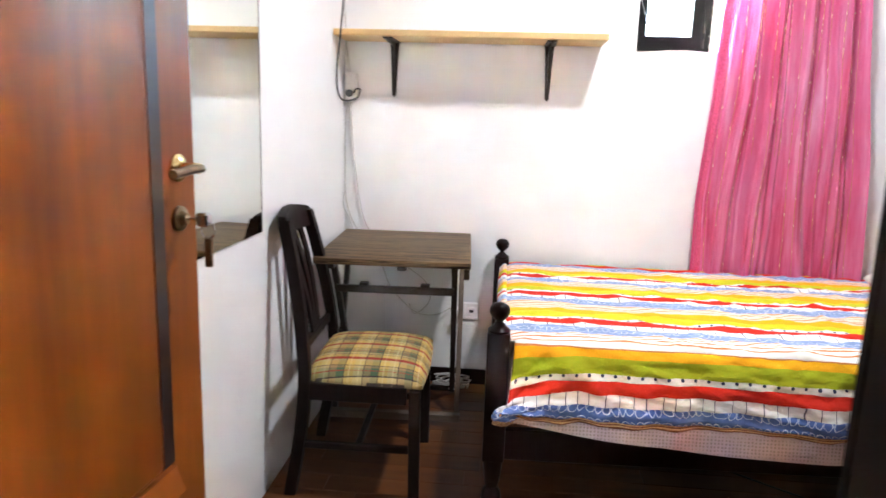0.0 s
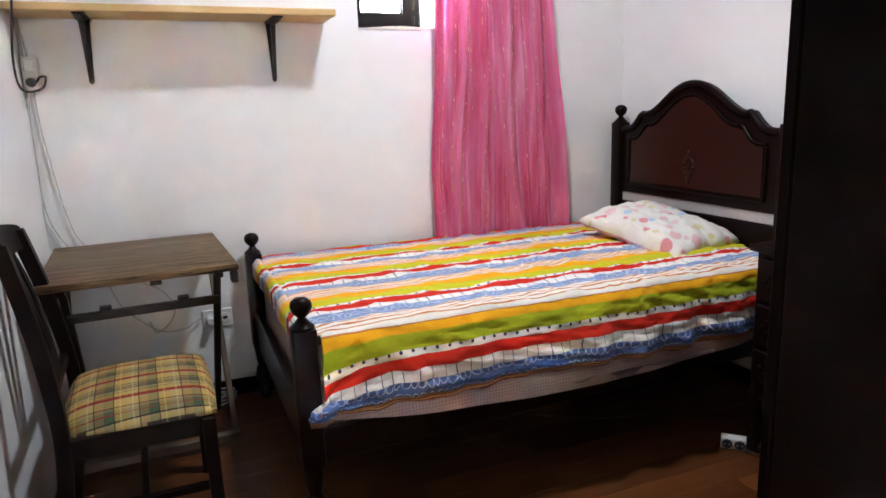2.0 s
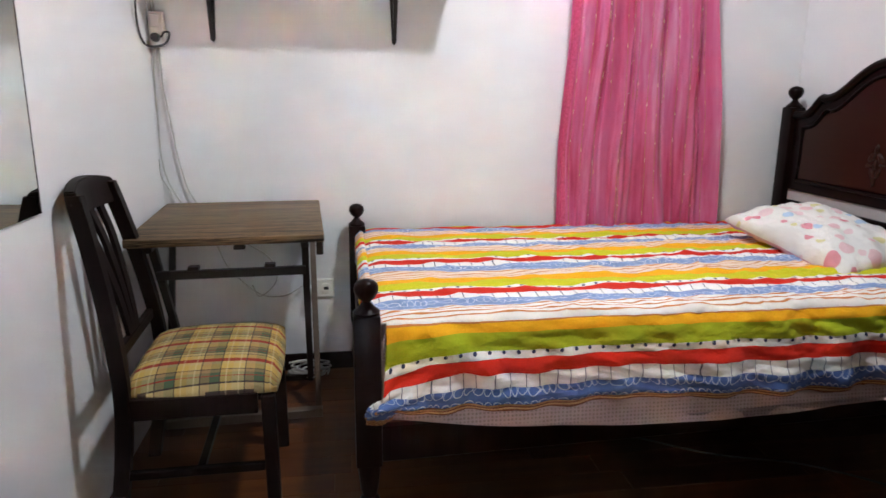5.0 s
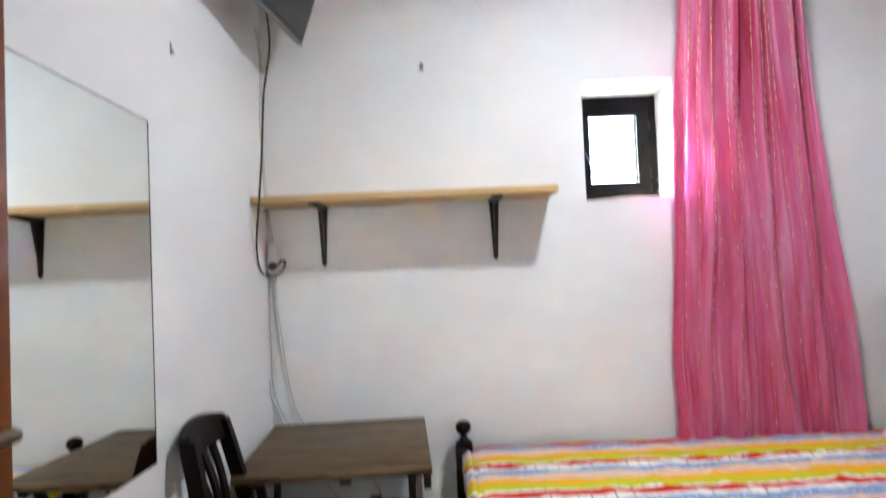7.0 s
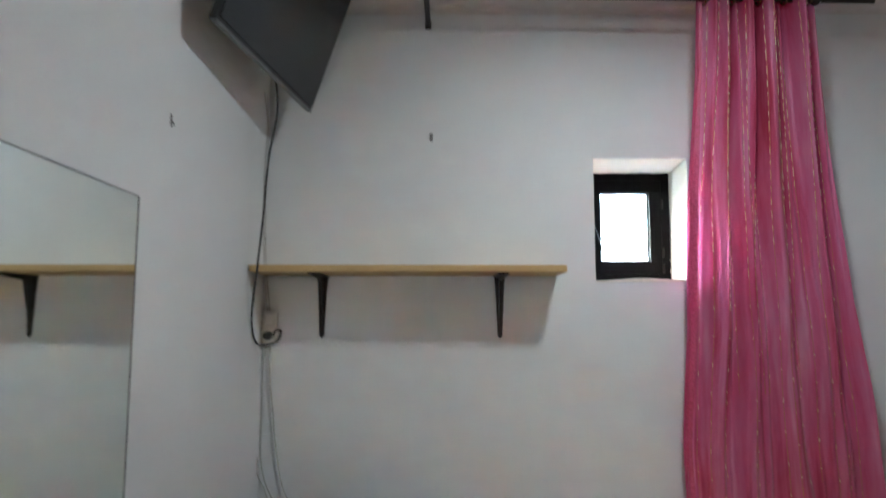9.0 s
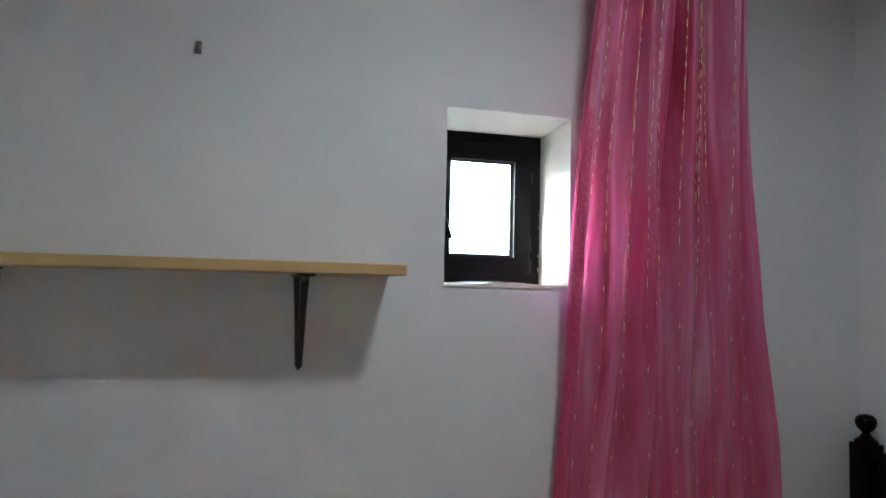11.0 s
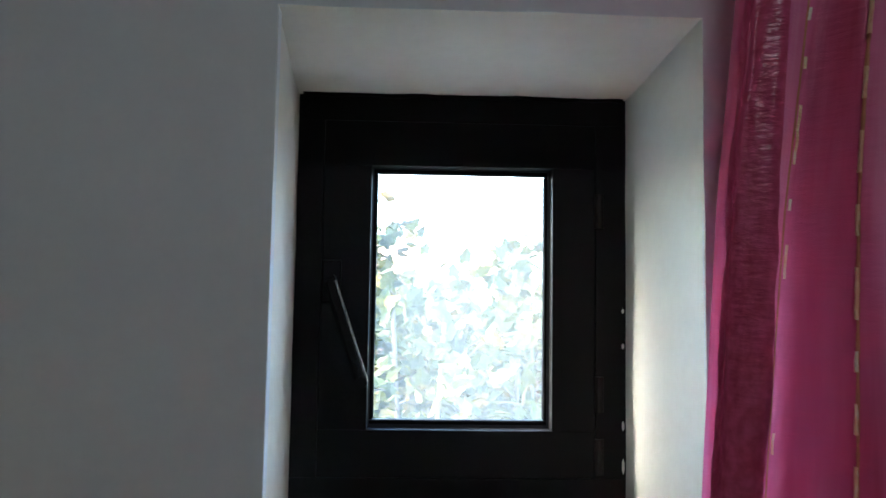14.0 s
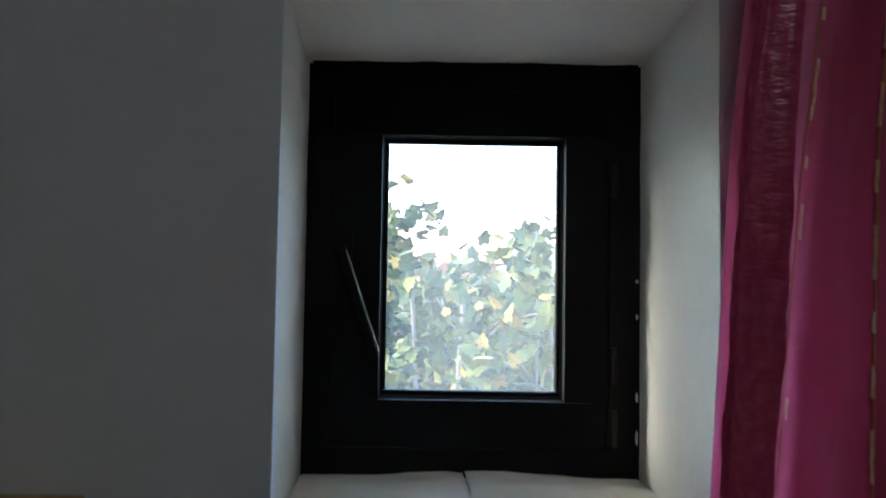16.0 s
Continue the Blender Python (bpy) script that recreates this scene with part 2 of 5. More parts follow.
vo_ = add(nt_, "ShaderNodeTexVoronoi", Scale=95.0, Randomness=0.15)
nt_.links.new(coords(nt_), vo_.inputs["Vector"])
b_ = nt_.nodes["Principled BSDF"]
pit_ = ramp(nt_, vo_.outputs["Distance"], [(0.22, (0.55, 0.55, 0.55)), (0.40, (1, 1, 1))])
nt_.links.new(mixed(nt_, 0.8, b_.inputs["Base Color"].links[0].from_socket, pit_, "MULTIPLY"), b_.inputs["Base Color"])
pale_strip = surface("pale_strip", (0.42, 0.40, 0.40), (0.55, 0.53, 0.52), rough=0.45, big=4, fine=60, bump=0.1, scale=(1, 0.1, 1))
dust = surface("dust", (0.36, 0.33, 0.28), (0.48, 0.44, 0.38), rough=0.95, big=20, fine=180, bump=0.4)
hall_paint = surface("hall_paint", (0.60, 0.57, 0.52), (0.68, 0.65, 0.60), rough=0.8, big=1.3, fine=120, bump=0.1)

m_mirror, nt_, b_ = nodes_of("mirror_silver")
b_.inputs["Base Color"].default_value = (0.80, 0.84, 0.82, 1)
b_.inputs["Metallic"].default_value = 1.0
nt_.links.new(ramp(nt_, noise_of(nt_, coords(nt_), 6.0), [(0.4, (0.012,) * 3), (0.8, (0.035,) * 3)]), b_.inputs["Roughness"])

m_screen, nt_, b_ = nodes_of("screen_glass")
b_.inputs["Base Color"].default_value = (0.012, 0.013, 0.015, 1)
b_.inputs["Roughness"].default_value = 0.09
b_.inputs["Specular IOR Level"].default_value = 0.35
bumped(nt_, b_, noise_of(nt_, coords(nt_), 250.0), 0.02, 0.0003)

m_glass, nt_, b_ = nodes_of("pane_glass")
clear_ = nt_.nodes.new("ShaderNodeBsdfTransparent")
clear_.inputs[0].default_value = (0.96, 0.98, 0.98, 1)
b_.inputs["Base Color"].default_value = (0.02, 0.02, 0.02, 1)
b_.inputs["Roughness"].default_value = 0.03
fres_ = nt_.nodes.new("ShaderNodeFresnel")
fres_.inputs["IOR"].default_value = 1.45
mg_ = nt_.nodes.new("ShaderNodeMixShader")
nt_.links.new(fres_.outputs[0], mg_.inputs[0])
nt_.links.new(clear_.outputs[0], mg_.inputs[1])
gl_ = nt_.nodes.new("ShaderNodeBsdfGlossy")
gl_.inputs["Roughness"].default_value = 0.03
nt_.links.new(gl_.outputs[0], mg_.inputs[2])
# faint translucent veil, added to haze the view and brighten the reveals
veil_ = nt_.nodes.new("ShaderNodeBsdfTranslucent")
veil_.inputs[0].default_value = (0.92, 0.95, 1.0, 1)
mf_ = nt_.nodes.new("ShaderNodeMixShader")
nt_.links.new(ramp(nt_, noise_of(nt_, coords(nt_), 14.0), [(0.3, (0.026,) * 3), (0.75, (0.040,) * 3)]), mf_.inputs[0])
nt_.links.new(mg_.outputs[0], mf_.inputs[1])
nt_.links.new(veil_.outputs[0], mf_.inputs[2])
nt_.links.new(mf_.outputs[0], nt_.nodes["Material Output"].inputs[0])

m_bulb, nt_, b_ = nodes_of("bulb_glow")
b_.inputs["Emission Color"].default_value = (1.0, 0.93, 0.85, 1)
b_.inputs["Emission Strength"].default_value = 0.16

# satin curtain: part of the light goes through
m_curtain, nt_, b_ = nodes_of("pink_satin")
vec_ = coords(nt_, "UV", (6.0, 0.5, 1))
# vertical streaks paint fold shade (crimson) and sheen (pale pink) into the cloth
fold_streak = noise_of(nt_, vec_, 3.0, 5.0)
colr = ramp(nt_, fold_streak, [(0.32, (0.58, 0.05, 0.13)), (0.45, (0.77, 0.14, 0.31)), (0.58, (0.82, 0.23, 0.44)), (0.74, (0.90, 0.46, 0.66))])
nt_.links.new(colr, b_.inputs["Base Color"])
b_.inputs["Roughness"].default_value = 0.27
b_.inputs["Specular IOR Level"].default_value = 0.9
b_.inputs["Sheen Weight"].default_value = 0.2
crinkle_ = mixed(nt_, 0.3, noise_of(nt_, coords(nt_, "UV", (9, 60, 1)), 3.0, 4.0, 0.6), noise_of(nt_, coords(nt_, "UV", (300, 420, 1)), 3.0, 2.0))
bumped(nt_, b_, crinkle_, 0.5, 0.0035)
tr_ = nt_.nodes.new("ShaderNodeBsdfTranslucent")
nt_.links.new(colr, tr_.inputs[0])
ms_ = nt_.nodes.new("ShaderNodeMixShader")
ms_.inputs[0].default_value = 0.30
nt_.links.new(b_.outputs[0], ms_.inputs[1])
nt_.links.new(tr_.outputs[0], ms_.inputs[2])
nt_.links.new(ms_.outputs[0], nt_.nodes["Material Output"].inputs[0])
# same satin for the hem, painted darker for the shade on it
m_hem, nt_, b_ = nodes_of("shaded_satin")
hem_noise = noise_of(nt_, coords(nt_, "UV", (40, 30, 1)), 3.0, 4.0)
nt_.links.new(ramp(nt_, hem_noise, [(0.35, (0.52, 0.05, 0.13)), (0.65, (0.70, 0.10, 0.24))]), b_.inputs["Base Color"])
b_.inputs["Roughness"].default_value = 0.3
b_.inputs["Specular IOR Level"].default_value = 0.8
bumped(nt_, b_, noise_of(nt_, coords(nt_, "UV", (20, 70, 1)), 3.0, 4.0), 0.5, 0.003)
gold_thread, nt_, b_ = nodes_of("gold_thread")
# gold with near-white dashes; the sequins' glints are painted in the colour
dash = noise_of(nt_, coords(nt_, "Object", (30, 30, 9)), 2.2, 5.0, 0.75)
nt_.links.new(ramp(nt_, dash, [(0.42, (0.86, 0.50, 0.30)), (0.48, (0.95, 0.72, 0.42)), (0.56, (1.0, 0.93, 0.76))]), b_.inputs["Base Color"])
nt_.links.new(ramp(nt_, dash, [(0.44, (0.05,) * 3), (0.56, (0.2,) * 3)]), b_.inputs["Metallic"])
b_.inputs["Roughness"].default_value = 0.3
bumped(nt_, b_, noise_of(nt_, coords(nt_), 500.0), 0.6, 0.002)

thread_cord = surface("thread_cord", (0.52, 0.16, 0.10), (0.66, 0.30, 0.15), rough=0.5, big=40, fine=300, bump=0.4)
q_red = cloth("quilt_red", flat_cloth((0.68, 0.024, 0.008)))
q_green = cloth("quilt_green", flat_cloth((0.44, 0.50, 0.012)))
q_lime = cloth("quilt_lime", flat_cloth((0.66, 0.64, 0.015)))
q_orange = cloth("quilt_orange", flat_cloth((0.95, 0.47, 0.004)))
q_white = cloth("quilt_white_ticks", tick_cloth(WHITE, (0.16, 0.16, 0.19)))
q_dot = cloth("quilt_white_dots", dot_cloth(WHITE, (0.05, 0.06, 0.12), 0.0200))
q_blue = cloth("quilt_blue_loops", loop_cloth((0.10, 0.17, 0.42), (0.60, 0.66, 0.78), 0.050, 0.0125))
q_sky = cloth("quilt_pale_blue", loop_cloth((0.27, 0.37, 0.62), (0.72, 0.75, 0.86), 0.050, 0.0125))
q_lines = cloth("quilt_brown_lines", pin_cloth((0.86, 0.81, 0.74), (0.56, 0.20, 0.05), 0.0205, 0.34))
q_peach = cloth("quilt_peach_lines", pin_cloth((0.84, 0.66, 0.52), (0.62, 0.28, 0.12), 0.0165, 0.30))
q_hem = cloth("quilt_brown_hem", pin_cloth((0.52, 0.29, 0.11), (0.20, 0.07, 0.025), 0.007, 0.45))


def plaid(nt, u, v):
    C, Y, T, G, R, D = (0.46, 0.36, 0.16), (0.50, 0.33, 0.08), (0.062, 0.10, 0.055), (0.27, 0.17, 0.08), (0.27, 0.018, 0.012), (0.03, 0.022, 0.028)

    def bands(x, period, stops):
        return ramp(nt, math_of(nt, "FRACT", math_of(nt, "DIVIDE", x, period)), stops, True)
    a = bands(u, 0.112, [(0.0, C), (0.28, G), (0.50, T), (0.72, Y)])
    b = bands(v, 0.128, [(0.0, R), (0.085, Y), (0.30, C), (0.42, T), (0.62, G), (0.72, Y), (0.90, C)])
    comb = nt.nodes.new("ShaderNodeCombineXYZ")
    nt.links.new(u, comb.inputs[0])
    nt.links.new(v, comb.inputs[1])
    weave = noise_of(nt, comb.outputs[0], 900.0)
    c = mixed(nt, math_of(nt, "ADD", 0.25, math_of(nt, "MULTIPLY", weave, 0.5)), a, b)
    O, I = (0.0,) * 3, (1.0,) * 3
    red = bands(v, 0.128, [(0.0, I), (0.13, O), (0.52, I), (0.54, O)])
    c = mixed(nt, math_of(nt, "MULTIPLY", red, 0.9), c, R)
    dark = bands(v, 0.128, [(0.0, O), (0.29, I), (0.315, O), (0.41, I), (0.43, O), (0.70, I), (0.725, O)])
    c = mixed(nt, math_of(nt, "MULTIPLY", dark, 0.9), c, D)
    dark2 = bands(u, 0.112, [(0.0, O), (0.27, I), (0.30, O), (0.71, I), (0.735, O)])
    c = mixed(nt, math_of(nt, "MULTIPLY", dark2, 0.75), c, D)
    pale = bands(u, 0.112, [(0.0, O), (0.13, I), (0.165, O), (0.85, I), (0.885, O)])
    return mixed(nt, math_of(nt, "MULTIPLY", pale, 0.22), c, (0.74, 0.64, 0.42))


seat_cloth = cloth("plaid_seat", plaid, weave=600)


def spots(nt, u, v):
    comb = nt.nodes.new("ShaderNodeCombineXYZ")
    nt.links.new(u, comb.inputs[0])
    nt.links.new(v, comb.inputs[1])
    vo = add(nt, "ShaderNodeTexVoronoi", Scale=15.0, Randomness=0.9)
    vo.voronoi_dimensions = "2D"
    nt.links.new(comb.outputs[0], vo.inputs["Vector"])
    sep = nt.nodes.new("ShaderNodeSeparateColor")
    nt.links.new(vo.outputs["Color"], sep.inputs[0])
    tint = ramp(nt, sep.outputs[0], [(0.0, (0.70, 0.30, 0.34)), (0.22, (0.76, 0.52, 0.52)), (0.45, (0.68, 0.64, 0.34)), (0.62, (0.46, 0.60, 0.74)), (0.78, (0.77, 0.58, 0.58)), (0.92, (0.66, 0.24, 0.28))], True)
    size = math_of(nt, "ADD", 0.16, math_of(nt, "MULTIPLY", sep.outputs[1], 0.26))
    return mixed(nt, math_of(nt, "LESS_THAN", vo.outputs["Distance"], size), (0.80, 0.78, 0.73), tint)


pillow_cloth = cloth("pillow_spots", spots)
pillow_back = cloth("pillow_pink", flat_cloth((0.72, 0.40, 0.46)))

m_leaf, nt_, b_ = nodes_of("vine_leaf")
gi = nt_.nodes.new("ShaderNodeNewGeometry")
lc = ramp(nt_, gi.outputs["Random Per Island"], [(0.0, (0.046, 0.047, 0.020)), (0.45, (0.070, 0.072, 0.021)), (0.8, (0.110, 0.101, 0.024)), (0.96, (0.17, 0.110, 0.030))])
nt_.links.new(mixed(nt_, 0.3, lc, ramp(nt_, noise_of(nt_, coords(nt_), 40.0), [(0.3, (0.5, 0.5, 0.5)), (0.7, (1, 1, 1))]), "MULTIPLY"), b_.inputs["Base Color"])
b_.inputs["Roughness"].default_value = 0.7
b_.inputs["Specular IOR Level"].default_value = 0.15
bark = surface("bark", (0.12, 0.10, 0.08), (0.22, 0.18, 0.14), rough=0.9, big=20, fine=120, bump=0.6, scale=(1, 1, 0.2))
render_paint = surface("render_paint", (0.30, 0.14, 0.09), (0.36, 0.18, 0.12), rough=0.85, big=0.6, fine=20, bump=0.2)
roof_tile = surface("roof_tile", (0.34, 0.13, 0.07), (0.45, 0.2, 0.11), rough=0.85, big=2, fine=25, bump=0.4)
soil = surface("soil", (0.06, 0.065, 0.03), (0.15, 0.13, 0.07), rough=0.95, big=0.5, fine=14, bump=0.6)
hill_green = surface("hill_green", (0.10, 0.13, 0.12), (0.16, 0.19, 0.17), rough=0.95, big=0.1, fine=1.5, bump=0.3)


# ---- building helpers ----
def finish(ob_name, bm, material, smooth=None):
    if not isinstance(material, (list, tuple)):
        material = [material]
    bmesh.ops.recalc_face_normals(bm, faces=bm.faces)
    me = bpy.data.meshes.new(ob_name)
    bm.to_mesh(me)
    bm.free()
    for m in material:
        me.materials.append(m)
    if smooth is not None:
        me.polygons.foreach_set("use_smooth", [True] * len(me.polygons))
        me.set_sharp_from_angle(angle=radians(smooth))
    return me


def part(name, bm, material, parent, label="", smooth=35):
    ob = new(name, finish(name, bm, material, smooth))
    ob.parent = parent
    if label:
        tagged(ob, label)
    return ob


def thing(name, at, label, category, rz=0.0, group="", kind=""):
    ob = new(name)
    ob.empty_display_size = 0.1
    ob.matrix_world = pose(*at, 0, 0, rz)
    return tagged(ob, label, category, group, kind)


def solid(name, bm, material, label, category, at=(0, 0, 0), rz=0.0, group="", kind="", smooth=35):
    ob = new(name, finish(name, bm, material, smooth))
    ob.matrix_world = pose(*at, 0, 0, rz)
    return tagged(ob, label, category, group, kind)


def box(bm, lo, hi, bevel=0.0, turn=None, seg=1):
    lo, hi = Vector(lo), Vector(hi)
    c, s = (lo + hi) / 2, hi - lo
    m = Matrix.Translation(c) @ (turn or Matrix()) @ Matrix.Diagonal((*s, 1))
    vs = bmesh.ops.create_cube(bm, size=1.0, matrix=m)["verts"]
    if bevel:
        es = list({e for v in vs for e in v.link_edges})
        bmesh.ops.bevel(bm, geom=es, offset=bevel, segments=seg, affect="EDGES", profile=0.5)
    return bm


def B(lo, hi, bevel=0.0, turn=None, seg=1):
    return box(bmesh.new(), lo, hi, bevel, turn, seg)


def beam(bm, a, b, w, d, side=(0, 1, 0), bevel=0.003):
    """A bar from a to b, w wide along side and d deep."""
    a, b = Vector(a), Vector(b)
    z = (b - a).normalized()
    x = (Vector(side) - z * z.dot(Vector(side))).normalized()
    y = z.cross(x)
    r = Matrix((x, y, z)).transposed().to_4x4()
    m = Matrix.Translation((a + b) / 2) @ r @ Matrix.Diagonal((w, d, (b - a).length, 1))
    vs = bmesh.ops.create_cube(bm, size=1.0, matrix=m)["verts"]
    if bevel:
        es = list({e for v in vs for e in v.link_edges})
        bmesh.ops.bevel(bm, geom=es, offset=bevel, segments=1, affect="EDGES", profile=0.5)
    return bm


def lathe(bm, profile, at=(0, 0, 0), seg=20, axis="z"):
    """Turn a profile of (radius, height)."""
    rings = []
    for r, h in profile:
        ring = []
        for i in range(seg):
            a = 2 * math.pi * i / seg
            p = (max(r, 1e-4) * math.cos(a), max(r, 1e-4) * math.sin(a), h)
            if axis == "y":
                p = (p[0], p[2], p[1])
            elif axis == "x":
                p = (p[2], p[0], p[1])
            ring.append(bm.verts.new(Vector(p) + Vector(at)))
        rings.append(ring)
    for p, q in zip(rings, rings[1:]):
        for i in range(seg):
            bm.faces.new((p[i], p[(i + 1) % seg], q[(i + 1) % seg], q[i]))
    bm.faces.new(rings[0][::-1])
    bm.faces.new(rings[-1])
    return bm


def smooth_line(points, n=6):
    """Catmull-Rom through the points."""
    pts = [Vector(p) for p in points]
    pts = [2 * pts[0] - pts[1]] + pts + [2 * pts[-1] - pts[-2]]
    out = []
    for i in range(1, len(pts) - 2):
        p0, p1, p2, p3 = pts[i - 1:i + 3]
        for k in range(n):
            t = k / n
            out.append(0.5 * (2 * p1 + (p2 - p0) * t + (2 * p0 - 5 * p1 + 4 * p2 - p3) * t * t + (3 * p1 - p0 - 3 * p2 + p3) * t ** 3))
    out.append(pts[-2])
    return out


def tube(bm, points, r, seg=8, n=6, flat=1.0):
    pts = smooth_line(points, n) if n else [Vector(p) for p in points]
    up = Vector((0.13, 0.21, 0.97))
    rings = []
    for i, p in enumerate(pts):
        d = (pts[min(i + 1, len(pts) - 1)] - pts[max(i - 1, 0)]).normalized()
        x = d.cross(up)
        if x.length < 1e-3:
            x = d.cross(Vector((1, 0, 0)))
        x.normalize()
        y = d.cross(x)
        rings.append([bm.verts.new(p + x * r * math.cos(2 * math.pi * k / seg) + y * r * flat * math.sin(2 * math.pi * k / seg)) for k in range(seg)])
    for p, q in zip(rings, rings[1:]):
        for k in range(seg):
            bm.faces.new((p[k], p[(k + 1) % seg], q[(k + 1) % seg], q[k]))
    bm.faces.new(rings[0][::-1])
    bm.faces.new(rings[-1])
    return bm


def slab(bm, outline, axis, lo, hi):
    """Extrude a closed outline of 2D points along an axis from lo to hi."""
    def at(p, h):
        return {"x": (h, p[0], p[1]), "y": (p[0], h, p[1]), "z": (p[0], p[1], h)}[axis]
    a = [bm.verts.new(at(p, lo)) for p in outline]
    b = [bm.verts.new(at(p, hi)) for p in outline]
    n = len(a)
    bm.faces.new(a[::-1])
    bm.faces.new(b)
    for i in range(n):
        bm.faces.new((a[i], a[(i + 1) % n], b[(i + 1) % n], b[i]))
    return bm


# ---- the shell of the room ----
W, D, H = 2.74, -2.86, 2.735
OX0, OX1, OZ0, OZ1 = 1.315, 1.690, 1.600, 2.096   # window opening in the wall face
FX0, FX1, FZ0, FZ1 = 1.300, 1.680, 1.608, 2.076   # where the frame sits
FY = 0.187

bm = bmesh.new()
for y0, y1, x0, x1, z0, z1 in ((0, 0.012, OX0, OX1, OZ0, OZ1), (0.012, 0.26, FX0 - 0.012, OX1 + 0.012, OZ0 - 0.012, OZ1 + 0.012)):
    box(bm, (-0.16, y0, -0.05), (x0, y1, H + 0.1))
    box(bm, (x1, y0, -0.05), (W + 0.16, y1, H + 0.1))
    box(bm, (x0, y0, -0.05), (x1, y1, z0))
    box(bm, (x0, y0, z1), (x1, y1, H + 0.1))
wall_back = solid("wall_back", bm, wall_paint, "white painted plaster wall with a small window", "wall", kind="structure", smooth=None)

# splayed plaster reveal
bm = bmesh.new()
outer = [(OX0, OZ0), (OX1, OZ0), (OX1, OZ1), (OX0, OZ1)]
inner = [(FX0, FZ0), (FX1, FZ0), (FX1, FZ1), (FX0, FZ1)]
rings = []
for k in range(7):
    f = k / 6
    y = -0.0025 + (FY + 0.0025) * f
    f2 = f ** 0.8
    ring = []
    for (ax, az), (bx, bz), (cx_, cz_), (dx, dz) in zip(outer, outer[1:] + outer[:1], inner, inner[1:] + inner[:1]):
        for s in range(8):
            g = s / 8
            px = (ax + (bx - ax) * g) * (1 - f2) + (cx_ + (dx - cx_) * g) * f2
            pz = (az + (bz - az) * g) * (1 - f2) + (cz_ + (dz - cz_) * g) * f2
            px += 0.0018 * noise.noise((px * 19, pz * 19, f * 2))
            pz += 0.0022 * noise.noise((px * 23 + 5, pz * 17, f * 2))
            ring.append(bm.verts.new((px, y, pz)))
    rings.append(ring)
back = [bm.verts.new((v.co.x, 0.262, v.co.z)) for v in rings[-1]]
rings.append(back)
for p, q in zip(rings, rings[1:]):
    for i in range(32):
        bm.faces.new((p[i], p[(i + 1) % 32], q[(i + 1) % 32], q[i]))
solid("window_reveal", bm, reveal_paint, "cream plaster reveal of the small window", "reveal", kind="structure", smooth=50)

# bowed, cracked mortar sill
bm = bmesh.new()
for half in (0, 1):
    grid = []
    for i in range(10):
        p = (0.478 * i / 9) if half == 0 else 0.482 + 0.518 * i / 9
        row = []
        for j in range(8):
            f = j / 7
            x0 = OX0 + 0.003 + (FX0 - OX0) * f
            x1 = OX1 - 0.003 + (FX1 - OX1) * f
            y = -0.004 + (FY + 0.006) * f
            x = x0 + (x1 - x0) * p + 0.004 * noise.noise((y * 25, 4, 1)) * (1 if 0.3 < p < 0.7 else 0)
            hump = 0.008 * math.exp(-((x - 1.497) / 0.11) ** 2)
            z = 1.6025 + 0.006 * f + hump + 0.002 * noise.noise((x * 30, y * 30, half)) + 0.004 * p * (1 - f)
            if half == 0 and i == 9:
                z -= 0.003
            row.append(bm.verts.new((x, y, z)))
        grid.append(row)
    low = [bm.verts.new((r[0].co.x, -0.004, 1.5975)) for r in grid]
    for a, b, la, lb in zip(grid, grid[1:], low, low[1:]):
        for j in range(7):
            bm.faces.new((a[j], b[j], b[j + 1], a[j + 1]))
        bm.faces.new((la, lb, b[0], a[0]))
solid("window_sill", bm, reveal_paint, "uneven cracked cream mortar window sill", "sill", kind="structure", smooth=60)

bm = box(bmesh.new(), (-0.16, D - 0.2, -0.05), (0, 0, H + 0.1))
solid("wall_left", bm, wall_paint, "white painted plaster wall with a large mirror", "wall", kind="structure", smooth=None)
bm = box(bmesh.new(), (W, D - 0.2, -0.05), (W + 0.16, 0, H + 0.1))
solid("wall_right", bm, wall_paint, "white painted plaster wall behind the headboard", "wall", kind="structure", smooth=None)

DX0, DX1, DZ = 0.07, 1.05, 2.12
bm = bmesh.new()
box(bm, (0, D - 0.2, -0.05), (DX0, D, H + 0.1))
box(bm, (DX1, D - 0.2, -0.05), (W, D, H + 0.1))
box(bm, (DX0, D - 0.2, DZ), (DX1, D, H + 0.1))
solid("wall_front", bm, wall_paint, "white painted plaster wall with the doorway", "wall", kind="structure", smooth=None)
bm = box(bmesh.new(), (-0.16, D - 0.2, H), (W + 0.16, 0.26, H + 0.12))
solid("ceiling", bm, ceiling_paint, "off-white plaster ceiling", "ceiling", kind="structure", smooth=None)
# rounded plaster fillet under the ceiling
bm = bmesh.new()
prof = [(0.0, H - 0.03), (-0.003, H - 0.016), (-0.010, H - 0.007), (-0.022, H - 0.002), (-0.03, H)]
a = [bm.verts.new((0.0, y - 0.001, z - 0.001)) for y, z in prof]
b = [bm.verts.new((W, y - 0.001, z - 0.001)) for y, z in prof]
for i in range(len(prof) - 1):
    bm.faces.new((a[i], a[i + 1], b[i + 1], b[i]))
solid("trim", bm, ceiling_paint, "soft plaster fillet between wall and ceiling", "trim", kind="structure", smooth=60)

